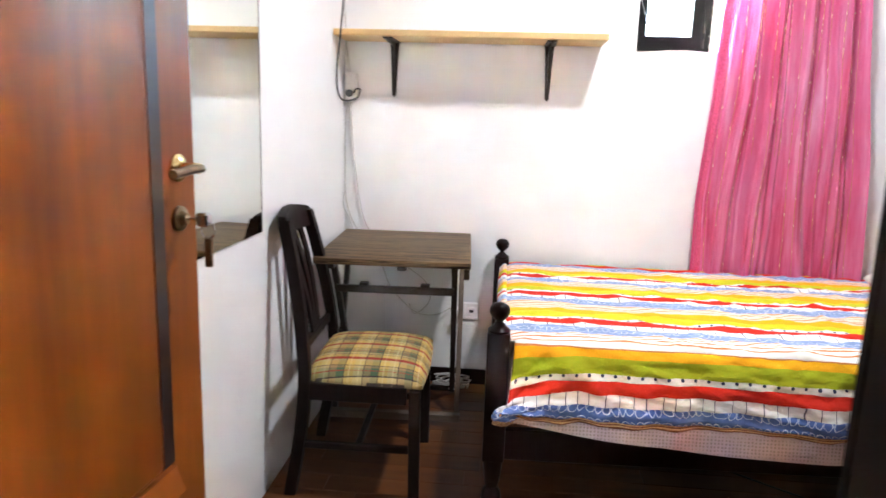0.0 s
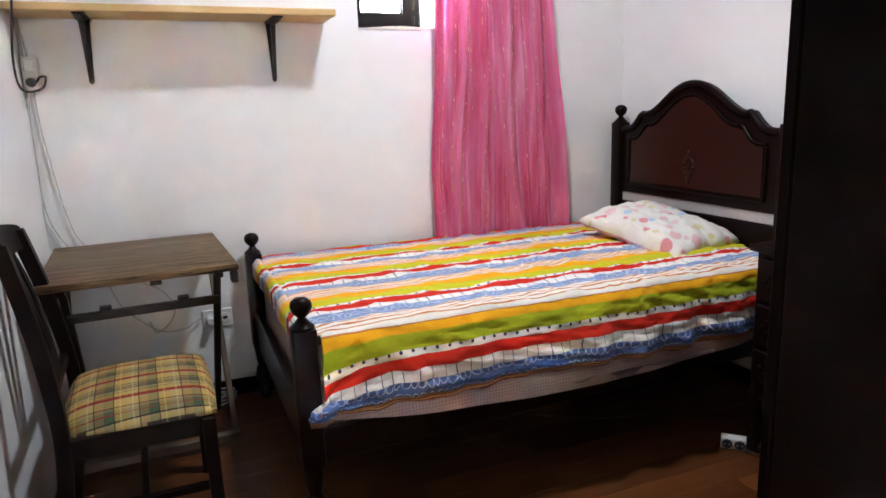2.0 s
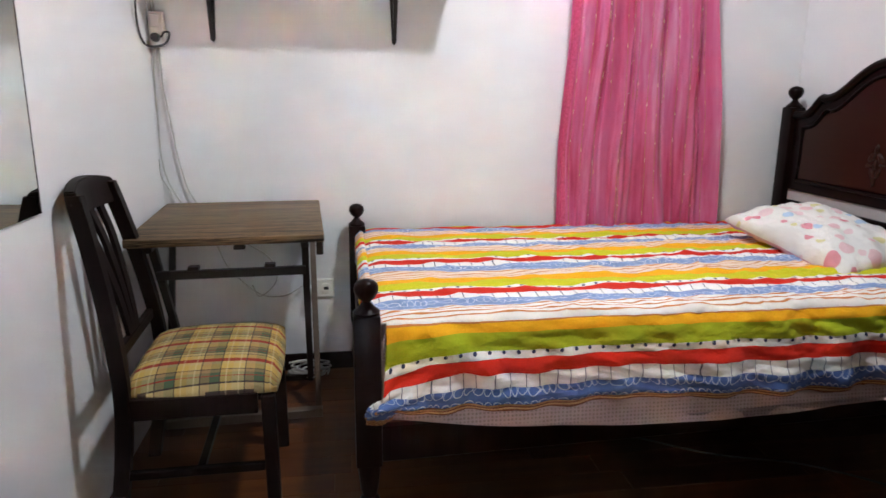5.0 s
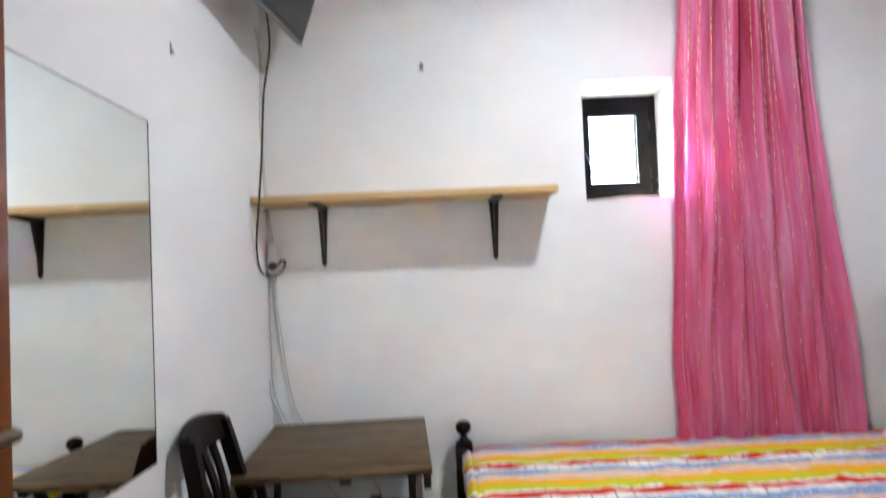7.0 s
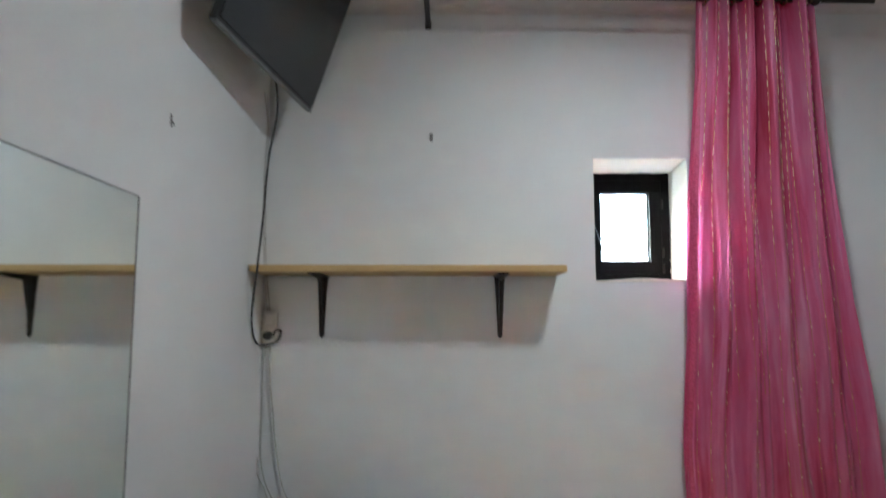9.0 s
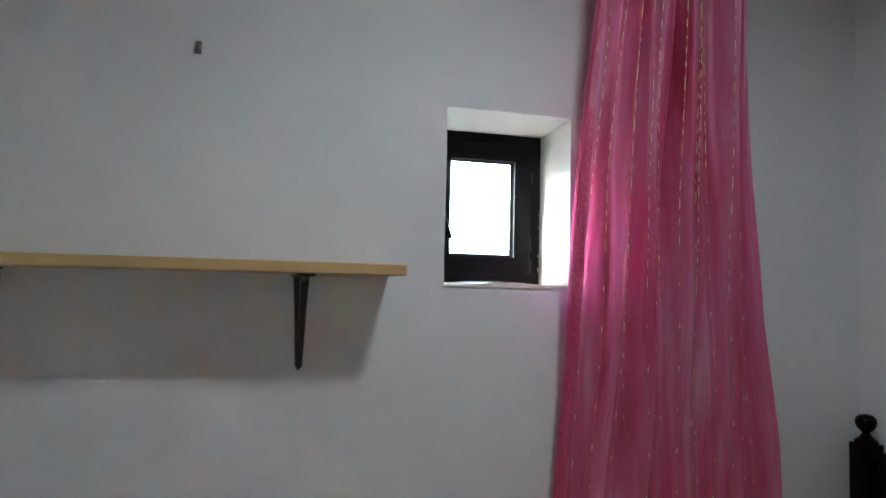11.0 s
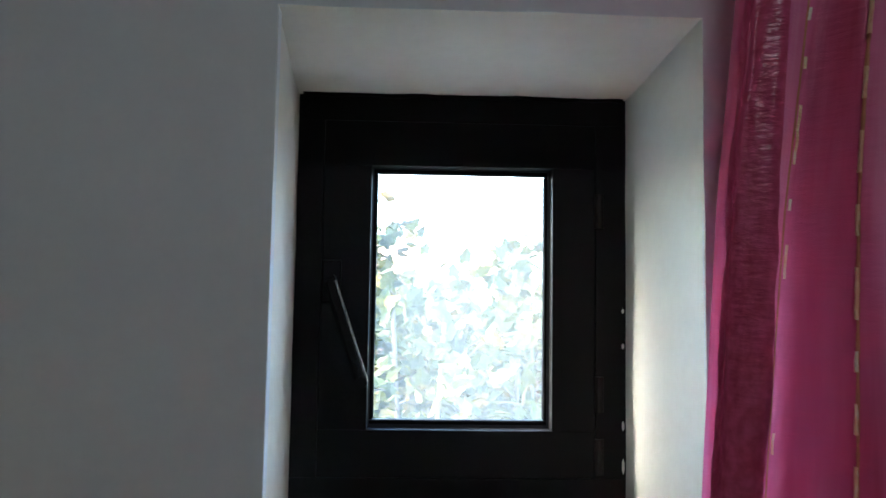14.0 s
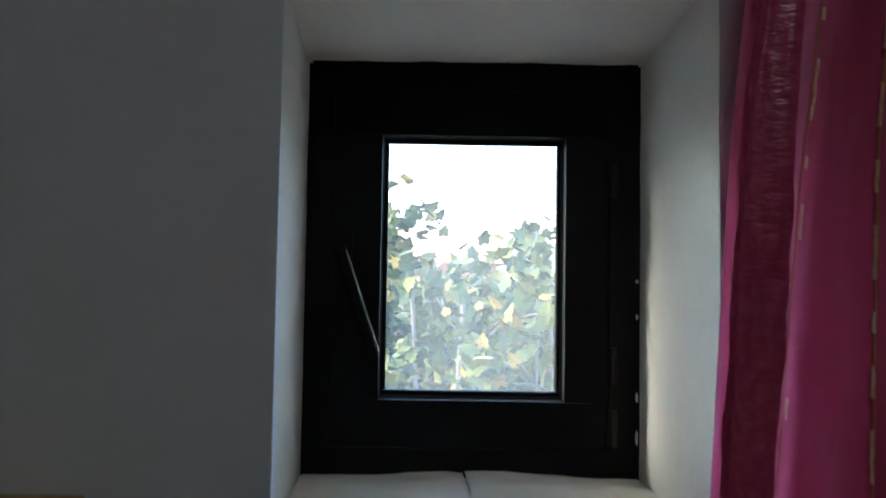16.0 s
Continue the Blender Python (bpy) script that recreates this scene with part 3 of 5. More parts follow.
# hall outside the doorway
bm = bmesh.new()
box(bm, (-0.6, -5.0, -0.05), (-0.45, D - 0.2, H + 0.1))
box(bm, (1.95, -5.0, -0.05), (2.1, D - 0.2, H + 0.1))
box(bm, (-0.6, -5.15, -0.05), (2.1, -5.0, H + 0.1))
solid("wall_hall", bm, hall_paint, "plain pale walls of the hall", "wall", kind="structure", smooth=None)
bm = box(bmesh.new(), (-0.6, -5.15, H), (2.1, D - 0.2, H + 0.12))
solid("ceiling_hall", bm, hall_paint, "plain ceiling of the hall", "ceiling", kind="structure", smooth=None)

# ---- window ----
window = thing("window_1", (0, 0, 0), "small black-painted casement window with one clear pane", "window", kind="structure")
GX0, GX1, GZ0, GZ1 = 1.391, 1.588, 1.701, 1.988


def ring_frame(x0, x1, z0, z1, ix0, ix1, iz0, iz1, y0, y1, bevel=0.002):
    bm = bmesh.new()
    box(bm, (x0, y0, iz1), (x1, y1, z1), bevel)
    box(bm, (x0, y0, z0), (x1, y1, iz0), bevel)
    box(bm, (x0, y0, iz0), (ix0, y1, iz1), bevel)
    box(bm, (ix1, y0, iz0), (x1, y1, iz1), bevel)
    return bm


part("window_frame", ring_frame(FX0 - 0.006, FX1 + 0.006, FZ0 - 0.006, FZ1 + 0.006, FX0 + 0.03, FX1 - 0.035, FZ0 + 0.032, FZ1 - 0.03, FY + 0.004, 0.248, 0.0005), window_paint, window)
SX0, SX1, SZ0, SZ1 = GX0 - 0.006, GX1 + 0.007, GZ0 - 0.008, GZ1 + 0.006
sash = part("sash", ring_frame(FX0 + 0.0305, FX1 - 0.0355, FZ0 + 0.0325, FZ1 - 0.0305, SX0, SX1, SZ0, SZ1, FY + 0.0043, 0.2095, 0.0005), window_paint, window)
# thin grey ring: daylight on the sash's inner edge, put into its colour
part("lit_edge", ring_frame(SX0 - 0.002, SX1 + 0.002, SZ0 - 0.002, SZ1 + 0.002, SX0 + 0.0015, SX1 - 0.003, SZ0 + 0.003, SZ1 - 0.0015, 0.2097, 0.2102, 0.0001), lit_edge_grey, sash, "grey ring standing for the lit inner edge of the sash")
part("bead", ring_frame(SX0 - 0.004, SX1 + 0.004, SZ0 - 0.004, SZ1 + 0.004, GX0, GX1, GZ0, GZ1, 0.2104, 0.220, 0.0015), window_paint, sash)
pane = part("pane", B((GX0 - 0.006, 0.2203, GZ0 - 0.006), (GX1 + 0.006, 0.2243, GZ1 + 0.006)), m_glass, sash, "clear glass pane")
pane.visible_shadow = False
part("outer_bead", ring_frame(GX0 - 0.06, GX1 + 0.06, GZ0 - 0.075, GZ1 + 0.055, GX0 - 0.004, GX1 + 0.006, GZ0 - 0.022, GZ1 + 0.004, 0.2246, 0.240), window_paint, sash)
hb = bmesh.new()
box(hb, (1.331, FY - 0.001, 1.835), (1.353, FY + 0.0055, 1.884), 0.002)
lathe(hb, [(0.007, -0.014), (0.007, 0.0)], (1.342, FY + 0.002, 1.860), 12, "y")
handle = part("handle", hb, window_paint, sash, "black window handle")
hb = bmesh.new()
beam(hb, (1.342, FY - 0.012, 1.862), (1.380, FY - 0.012, 1.748), 0.013, 0.007, (1, 0, 0.3), 0.003)
lathe(hb, [(0.0065, -0.016), (0.007, -0.009)], (1.380, FY, 1.748), 12, "y")
part("lever", hb, window_paint, sash, "black lever with a bright edge")
hb = bmesh.new()
beam(hb, (1.349, FY - 0.0155, 1.860), (1.387, FY - 0.0155, 1.749), 0.0024, 0.0026, (1, 0, 0.3), 0.0005)
part("lever_edge", hb, chrome, sash, "thin bright metal strip along the lever")
for z in (1.665, 1.735, 1.945):
    hb = lathe(bmesh.new(), [(0.006, z - 0.02), (0.006, z + 0.02)], (FX1 - 0.031, FY + 0.006, 0), 10)
    part("hinge", hb, iron, sash)
# chipped plaster along the hinge side of the frame
for i, (z, s) in enumerate(((1.70, 0.006), (1.655, 0.009), (1.79, 0.0035), (1.83, 0.003))):
    hb = bmesh.new()
    bmesh.ops.create_icosphere(hb, subdivisions=1, radius=1, matrix=pose(FX1 - 0.004, FY + 0.002, z) @ Matrix.Diagonal((0.0018, 0.0015, s, 1)))
    part("paint_chip", hb, reveal_paint, window)
# uneven mortar line on top of the frame
hb = bmesh.new()
pts = [(FX0 + 0.005 + (FX1 - FX0 - 0.01) * i / 22, FY - 0.001, FZ1 - 0.001 + 0.004 * noise.noise((i * 0.7, 3, 1))) for i in range(23)]
tube(hb, pts, 0.0035, 6, 2)
part("mortar_line", hb, window_paint, window)

# ---- shelf ----
shelf = thing("wall_shelf", (0, 0, 1.620), "pale wooden wall shelf on two black iron brackets", "shelf")
part("board", B((0.004, -0.230, 0.0), (1.162, -0.001, 0.026), 0.0025), shelf_wood, shelf)


def bracket(x, name="bracket"):
    bm = bmesh.new()
    slab(bm, [(x - 0.021, 0.0), (x + 0.021, 0.0), (x + 0.017, -0.06), (x + 0.009, -0.235), (x, -0.246), (x - 0.009, -0.235), (x - 0.017, -0.06)], "y", -0.006, -0.001)
    slab(bm, [(x - 0.020, -0.205), (x + 0.020, -0.205), (x + 0.026, -0.004), (x - 0.026, -0.004)], "z", -0.006, -0.0005)
    slab(bm, [(-0.006, -0.004), (-0.20, -0.004), (-0.20, -0.009), (-0.06, -0.022), (-0.012, -0.19), (-0.006, -0.20)], "x", x - 0.004, x + 0.004)
    return part(name, bm, iron, shelf, "black tapered iron bracket")


bracket(0.233)
bracket(0.934)

# ---- mirror ----
mirror = thing("wall_mirror", (0, -1.56, 0.905), "large frameless rectangular mirror fixed to the wall", "mirror")
part("glass", B((0.001, -0.47, 0.0), (0.0055, 0.445, 0.826), 0.001), m_mirror, mirror)
part("edge_strip", B((0.001, 0.4455, 0.0), (0.0065, 0.448, 0.826)), dark_plastic, mirror, "dark polished edge")
part("edge_strip", B((0.001, -0.47, 0.8262), (0.0065, 0.448, 0.8285)), grey_plastic, mirror, "grey polished edge")

# ---- hooks ----
def wall_hook(at, on_left):
    bm = bmesh.new()
    if on_left:
        box(bm, (0, -0.004, -0.017), (0.003, 0.004, 0.017), 0.001)
        tube(bm, [(0.003, 0, -0.004), (0.007, 0, -0.006), (0.008, 0, -0.012), (0.010, 0, -0.010)], 0.0022)
    else:
        box(bm, (-0.007, -0.004, -0.016), (0.007, 0, 0.016), 0.001)
        tube(bm, [(0, -0.004, 0.004), (0, -0.014, 0.0), (0, -0.014, -0.010), (0, -0.02, -0.012)], 0.0035)
    return solid("wall_hook", bm, grey_metal, "small grey metal hook in the wall", "hook", at, group="wall hooks")


wall_hook((0.0, -0.945, 1.966), True)
wall_hook((0.661, 0.0, 2.184), False)

# ---- bed ----
bed = thing("bed", (0, 0, 0), "dark polished wooden single bed with turned posts and an arched headboard", "bed")
FXP, HXP = 0.768, 2.672
YN, YF, HN, HF = -1.217, -0.082, -1.132, -0.082


def post(name, x, y, base, top, w=0.068):
    """Square post with a turned foot below and a turned neck and ball above."""
    bm = bmesh.new()
    box(bm, (x - w / 2, y - w / 2, base), (x + w / 2, y + w / 2, top), 0.005, seg=2)
    lathe(bm, [(0.018, 0.0), (0.024, 0.01), (0.028, 0.03), (0.020, 0.05), (0.018, 0.06), (0.030, 0.085), (0.033, 0.11), (0.028, 0.14), (0.019, 0.155), (0.024, 0.175), (0.032, base)], (x, y, 0), 20)
    lathe(bm, [(0.033, top - 0.002), (0.034, top + 0.006), (0.026, top + 0.013), (0.020, top + 0.018), (0.014, top + 0.026), (0.011, top + 0.031), (0.014, top + 0.035), (0.024, top + 0.044), (0.030, top + 0.057), (0.031, top + 0.066), (0.028, top + 0.077), (0.019, top + 0.085), (0.006, top + 0.089)], (x, y, 0), 20)
    return part(name, bm, dark_wood, bed, "", 40)


post("foot_post", FXP, YN, 0.25, 0.658)
post("foot_post", FXP, YF, 0.25, 0.658)
post("head_post", HXP, HN, 0.25, 1.142)
post("head_post", HXP, HF, 0.25, 1.142)
part("foot_rail", B((FXP - 0.014, YN + 0.034, 0.24), (FXP + 0.014, YF - 0.034, 0.40), 0.004), dark_wood, bed)
bm = bmesh.new()
beam(bm, (FXP + 0.03, YN + 0.012, 0.295), (HXP - 0.034, HN + 0.005, 0.295), 0.03, 0.10, (0, 1, 0), 0.004)
part("side_rail", bm, dark_wood, bed)
bm = bmesh.new()
beam(bm, (FXP + 0.03, YF - 0.01, 0.295), (HXP - 0.034, HF - 0.01, 0.295), 0.03, 0.10, (0, 1, 0), 0.004)
part("side_rail", bm, dark_wood, bed)
for i in range(9):
    x = 0.88 + i * 0.21
    part("slat", B((x, YN + 0.035, 0.325), (x + 0.07, YF - 0.035, 0.343), 0.002), frame_wood, bed)

HC = (HN + HF) / 2


def crest(f, inset=0.0):
    """Height of the headboard's arch; f from -1 to 1 across it."""
    a = abs(f)
    if a > 0.86:
        z = 1.118 + 0.006 * (1 - a) / 0.14
    elif a > 0.70:
        z = 1.124 + 0.062 * ((0.86 - a) / 0.16) ** 1.6
    elif a > 0.64:
        z = 1.186 + 0.010 * math.sin((0.70 - a) / 0.06 * math.pi / 2)
    else:
        z = 1.190 + 0.133 * (0.5 + 0.5 * math.cos(math.pi * (a / 0.64) ** 1.12))
    return z - inset


half = (HF - HN) / 2 - 0.030
N = 72
fs = [-1 + 2 * i / N for i in range(N + 1)]
bm = bmesh.new()
slab(bm, [(HC + f * half, crest(f)) for f in fs] + [(HC + half, 0.790), (HC - half, 0.790)], "x", HXP - 0.012, HXP + 0.020)
part("headboard", bm, dark_wood, bed, "dark arched headboard panel")
bm = tube(bmesh.new(), [(HXP - 0.012, HC + f * half, crest(f, 0.010)) for f in fs], 0.017, 10, 0)
part("crest_moulding", bm, dark_wood, bed, "rounded moulding along the arch")
bm = bmesh.new()
k = 0.84
slab(bm, [(HC + f * half * k, crest(f * 0.97, 0.068)) for f in fs] + [(HC + half * k, 0.845), (HC - half * k, 0.845)], "x", HXP - 0.020, HXP - 0.010)
bmesh.ops.bevel(bm, geom=[e for e in bm.edges if all(v.co.x < HXP - 0.015 for v in e.verts)], offset=0.006, segments=2, affect="EDGES")
part("inset_panel", bm, red_wood, bed, "glossy red-brown inset panel")
rim = [(HXP - 0.020, HC + f * half * (k + 0.02), crest(f * 0.97, 0.058)) for f in fs]
rim += [(HXP - 0.020, HC + half * (k + 0.02), z) for z in (1.0, 0.9, 0.835)]
rim += [(HXP - 0.020, HC + half * (k + 0.02) * g, 0.835) for g in (0.5, 0, -0.5, -1)]
rim += [(HXP - 0.020, HC - half * (k + 0.02), z) for z in (0.9, 1.0, 1.05)]
part("panel_moulding", tube(bmesh.new(), rim, 0.006, 8, 0), dark_wood, bed)
bm = bmesh.new()
for i, (dy, dz, s, r) in enumerate(((0, 0, 0.020, 0), (0.02, 0.028, 0.024, 40), (-0.022, 0.026, 0.024, -40), (0.012, -0.032, 0.022, 150), (-0.016, -0.030, 0.02, 200), (0.0, 0.055, 0.022, 0), (0.0, -0.06, 0.02, 180), (0.03, -0.005, 0.014, 90), (-0.032, 0.0, 0.014, 270))):
    m = pose(HXP - 0.022, HC + dy, 0.945 + dz, r, 0, 0) @ Matrix.Diagonal((0.006, s * 0.5, s, 1))
    bmesh.ops.create_icosphere(bm, subdivisions=2, radius=1, matrix=m)
part("carved_spray", bm, red_wood, bed, "small carved leaf spray")
part("lower_board", B((HXP - 0.014, HN + 0.034, 0.50), (HXP + 0.014, HF - 0.034, 0.742), 0.004), dark_wood, bed)
# pale strip closes the gap between headboard panel and lower board
part("pale_strip", B((HXP - 0.006, HN + 0.034, 0.7425), (HXP + 0.010, HF - 0.034, 0.7895), 0.002), pale_strip, bed, "pale grey strip in the gap below the headboard panel")

bm = bmesh.new()
NX, NY = 28, 14
MX0, MX1, MY0, MY1 = 0.812, 2.648, -1.205, -0.072
top = []
grid = {}
for i in range(NX + 1):
    for j in range(NY + 1):
        x = MX0 + (MX1 - MX0) * i / NX
        y = MY0 + (MY1 - MY0) * j / NY
        grid[i, j] = bm.verts.new((x, y, 0.598))
ringi = [(i, 0) for i in range(NX + 1)] + [(NX, j) for j in range(1, NY + 1)] + [(i, NY) for i in range(NX - 1, -1, -1)] + [(0, j) for j in range(NY - 1, 0, -1)]
for i in range(NX):
    for j in range(NY):
        bm.faces.new((grid[i, j], grid[i + 1, j], grid[i + 1, j + 1], grid[i, j + 1]))
prev = [grid[r] for r in ringi]
for zz, out in ((0.575, 0.016), (0.50, 0.040), (0.44, 0.078), (0.405, 0.108), (0.0, 0.120)):
    ring = []
    for (i, j), v in zip(ringi, [grid[r] for r in ringi]):
        x, y = v.co.x, v.co.y
        z = zz
        if zz == 0.0:
            z = 0.358
            if j == 0:
                f = i / NX
                z = 0.392 - 0.062 * math.sin(math.pi * min(1, f * 1.1)) ** 0.8 - 0.012 * noise.noise((x * 5, 0, 0))
        ox = min(out, 0.03) if i == NX else (-min(out, 0.03) if i == 0 else 0)
        oy = min(out, 0.03) if j == NY else (-out if j == 0 else 0)
        w = 0.004 * noise.noise((x * 9, y * 9, zz * 7))
        ring.append(bm.verts.new((x + ox * 0.5 + w, y + oy * 0.5 + w, z)))
    n = len(ring)
    for a in range(n):
        bm.faces.new((prev[a], ring[a], ring[(a + 1) % n], prev[(a + 1) % n]))
    prev = ring
bm.faces.new(prev[::-1])
solid("mattress", bm, mattress_cloth, "mattress in dusty pink quilted cloth on the bed", "mattress", smooth=50)

# quilt: stripes run along the bed; s is the way across it from the near hem
TOPS = [(q_sky, 0.062), (q_white, 0.040), (q_red, 0.042), (q_dot, 0.016), (q_lime, 0.060), (q_orange, 0.046), (q_peach, 0.066)]
strips = [(q_hem, 0.016), (q_blue, 0.044), (q_white, 0.037), (q_red, 0.038), (q_dot, 0.020), (q_green, 0.047), (q_orange, 0.026), (q_lines, 0.090)]
strips += TOPS * 3 + [(q_sky, 0.05), (q_red, 0.03), (q_lime, 0.03)]
mats = []
for m, _ in strips:
    if m not in mats:
        mats.append(m)
FOLD = 0.238          # how far the near side hangs
DEPTH = 1.165         # across the top
QX0, QX1 = 0.790, 2.64


def crease(x, y):
    n1 = noise.noise((x * 3.1, y * 7.0, 0.3))
    n2 = noise.noise((x * 9.0 + y * 6.0, y * 15.0, 2.0))
    n3 = noise.noise((x * 26.0 + y * 12, y * 34.0, 4.0))
    n4 = 1 - abs(noise.noise((x * 5.0 + y * 3.0, y * 11.0 + x, 8.0)))
    n5 = 1 - abs(noise.noise((x * 11.0 - y * 9.0, y * 24.0 + x * 3.0, 14.0)))
    busy = min(1.0, max(0.25, (x - 1.2) / 0.7))
    return 0.0042 * n1 + (0.0030 + 0.0022 * busy) * n2 + 0.0018 * n3 + 0.0072 * max(0.0, n4 - 0.70) / 0.30 + 0.0050 * busy * max(0.0, n5 - 0.74) / 0.26


def quilt_at(s, u):
    """s across, u along from 0 at the foot; the foot end droops between the posts."""
    x = QX0 + u
    ys = -1.218
    if s < FOLD:
        g = 1 - s / FOLD
        ripple = (0.010 * math.sin(u * 23 + 2.5 * math.sin(u * 5)) + 0.007 * math.sin(u * 51 + 4 * math.sin(u * 3)) + 0.016 * noise.noise((u * 7, 1, 7))) * g
        y = ys - 0.045 * g - 0.014 * math.sin(min(1, g * 1.6) * math.pi / 2) + ripple * 0.9
        z = 0.634 - 0.226 * g
        z += 0.012 * noise.noise((u * 2.2, 5, 1)) * g
        if u < 0.22:
            k2 = (1 - u / 0.22) ** 2
            z -= 0.050 * k2 * math.sin(math.pi * min(1.0, g)) ** 1.2 if g < 1 else 0.0
            y -= 0.018 * k2 * max(0.0, math.sin(g * 15 + u * 40)) * g
            z += 0.022 * g ** 3 * k2
            x += 0.026 * k2 - 0.020 * g * k2
            k3 = max(0.0, 1 - u / 0.12) ** 2 * max(0.0, (g - 0.45) / 0.55) ** 1.5
            x -= 0.016 * k3
            z += 0.004 * k3
        y -= 0.9 * crease(x, s * 2) + tuck(s, u)
        y -= 0.009 * max(0.0, math.sin(u * 21 + s * 22 + 4.0 * noise.noise((u * 3, 2, 2)))) ** 4 * (1 - abs(1.6 * g - 0.6)) ** 0.5 * (0.5 + noise.noise((u * 2.5, 7, 1)))
        if u < 0.12:
            y -= 0.030 * max(0.0, 1 - u / 0.12) * max(0.0, (g - 0.35) / 0.65)
        soft = max(0.0, 1 - (FOLD - s) / 0.03)
        y += 0.008 * soft
        z -= 0.006 * soft
    else:
        a = s - FOLD
        y = ys + a + 0.004
        z = 0.632 - 0.010 * (a / DEPTH) + crease(x, y) + 0.8 * tuck(s, u) + 0.012 * math.exp(-((y + 0.62) / 0.35) ** 2)
        soft = max(0.0, 1 - a / 0.03)
        z -= 0.005 * soft
    return x, y, z


def tuck(s, u):
    """Short slanting pinch ridges that run down over the near edge."""
    w = math.exp(-((s - FOLD - 0.02) / 0.085) ** 2)
    t = u * 34 - s * 46 + 7.0 * noise.noise((u * 1.9, s * 2.5, 11))
    r = 1 - abs(math.sin(t))
    gate = max(0.0, noise.noise((u * 6.0, s * 5.0, 17)) + 0.28)
    return 0.0060 * w * r ** 2 * gate


NU = 380
us = [-0.075 + (QX1 - QX0 + 0.075) * i / NU for i in range(NU + 1)]
bm = bmesh.new()
uvl = bm.loops.layers.uv.new("UVMap")
svals, fmat = [0.0], []
acc = 0.0
for m, wdt in strips:
    if acc + wdt > FOLD + DEPTH:
        wdt = FOLD + DEPTH - acc
    if wdt <= 0.002:
        break
    k = max(2, round(wdt / 0.008))
    for j in range(k):
        svals.append(acc + wdt * (j + 1) / k)
        fmat.append(mats.index(m))
    acc += wdt
rows = []
for s in svals:
    row = []
    for u in us:
        if u < 0:
            x, y, z = quilt_at(s, 0.0)
            d = -u
            x -= min(d, 0.03) * 0.9 + 0.006 * noise.noise((y * 9, d * 9, 3))
            drop = max(0.0, d - 0.012)
            z = z - drop
            if s < FOLD:
                z = max(z, 0.372 - 0.02 * (1 - s / FOLD))
                y += 0.10 * d * (1 - s / FOLD)
            else:
                z = max(z, 0.40)
            f = min(1, max(0, (YN + 0.05 - y) / 0.05))
            x += f * 0.02
        else:
            x, y, z = quilt_at(s, u)
            if u < 0.06:
                z -= 0.010 * (1 - u / 0.06) ** 2 if s > FOLD else 0
        row.append(bm.verts.new((x, y, z)))
    rows.append(row)
for j, (p, q) in enumerate(zip(rows, rows[1:])):
    for i in range(NU):
        if us[i + 1] < 0.001 and svals[j] < FOLD + 0.004:
            continue
        f = bm.faces.new((p[i], p[i + 1], q[i + 1], q[i]))
        f.material_index = fmat[j]
        for loop, (a, b) in zip(f.loops, ((i, j), (i + 1, j), (i + 1, j + 1), (i, j + 1))):
            loop[uvl].uv = (us[a], svals[b])
hem = bmesh.new()
huv = hem.loops.layers.uv.new("UVMap")
nh = sum(1 for f in fmat[:8] if f == mats.index(q_hem)) + 1
hv = [[hem.verts.new(v.co) for v in row] for row in rows[:nh]]
for j in range(nh - 1):
    for i in range(NU):
        if us[i + 1] < 0.001:
            continue
        f = hem.faces.new((hv[j][i], hv[j][i + 1], hv[j + 1][i + 1], hv[j + 1][i]))
        for loop, (a, b) in zip(f.loops, ((i, j), (i + 1, j), (i + 1, j + 1), (i, j + 1))):
            loop[huv].uv = (us[a], svals[b])
bmesh.ops.delete(hem, geom=[v for v in hem.verts if not v.link_faces], context="VERTS")
bmesh.ops.delete(bm, geom=[f for f in bm.faces if f.material_index == mats.index(q_hem)], context="FACES")
quilt = solid("quilt", bm, mats, "creased cotton quilt with red, green, yellow and blue stripes", "quilt", smooth=180)
sol = quilt.modifiers.new("thick", "SOLIDIFY")
sol.thickness = 0.006
sol.offset = 1.0
hem_ob = part("hem", hem, q_hem, quilt, "thin brown striped hem", 180)
sol = hem_ob.modifiers.new("thick", "SOLIDIFY")
sol.thickness = 0.007
sol.offset = 1.0

# the gathered corner that bulges past the foot post
tuft = bmesh.new()
tuv = tuft.loops.layers.uv.new("UVMap")
bmesh.ops.create_icosphere(tuft, subdivisions=4, radius=1.0)
for v in tuft.verts:
    d = v.co.normalized()
    fold = 0.20 * abs(math.sin(d.z * 5 + d.x * 7 + 2 * noise.noise((d.x * 2, d.y * 2, d.z * 2)))) + 0.16 * noise.noise((d.x * 3, d.y * 3, d.z * 3 + 5))
    r = 0.90 + fold
    v.co = Vector((d.x * 0.043 * r, d.y * 0.022 * r, d.z * 0.028 * r - 0.30 * (0.5 - d.x * 0.5) * 0.032))
for f in tuft.faces:
    c = f.calc_center_median()
    h = c.z + 0.25 * c.x + 0.004 * noise.noise((c.x * 60, c.y * 60, 3))
    f.material_index = 0 if h > 0.010 else (1 if h > -0.016 else 2)
    for loop in f.loops:
        loop[tuv].uv = (loop.vert.co.x * 1.5, loop.vert.co.z * 1.5)
corner = part("bunched_corner", tuft, [q_white, q_blue, q_hem], quilt, "crumpled corner bunched against the foot post", 180)
corner.matrix_world = pose(0.800, -1.268, 0.420, 0, -18, 6)

# pillow
bm = bmesh.new()
uvl = bm.loops.layers.uv.new("UVMap")
PL, PW, PH = 0.286, 0.200, 0.084
NP = 40


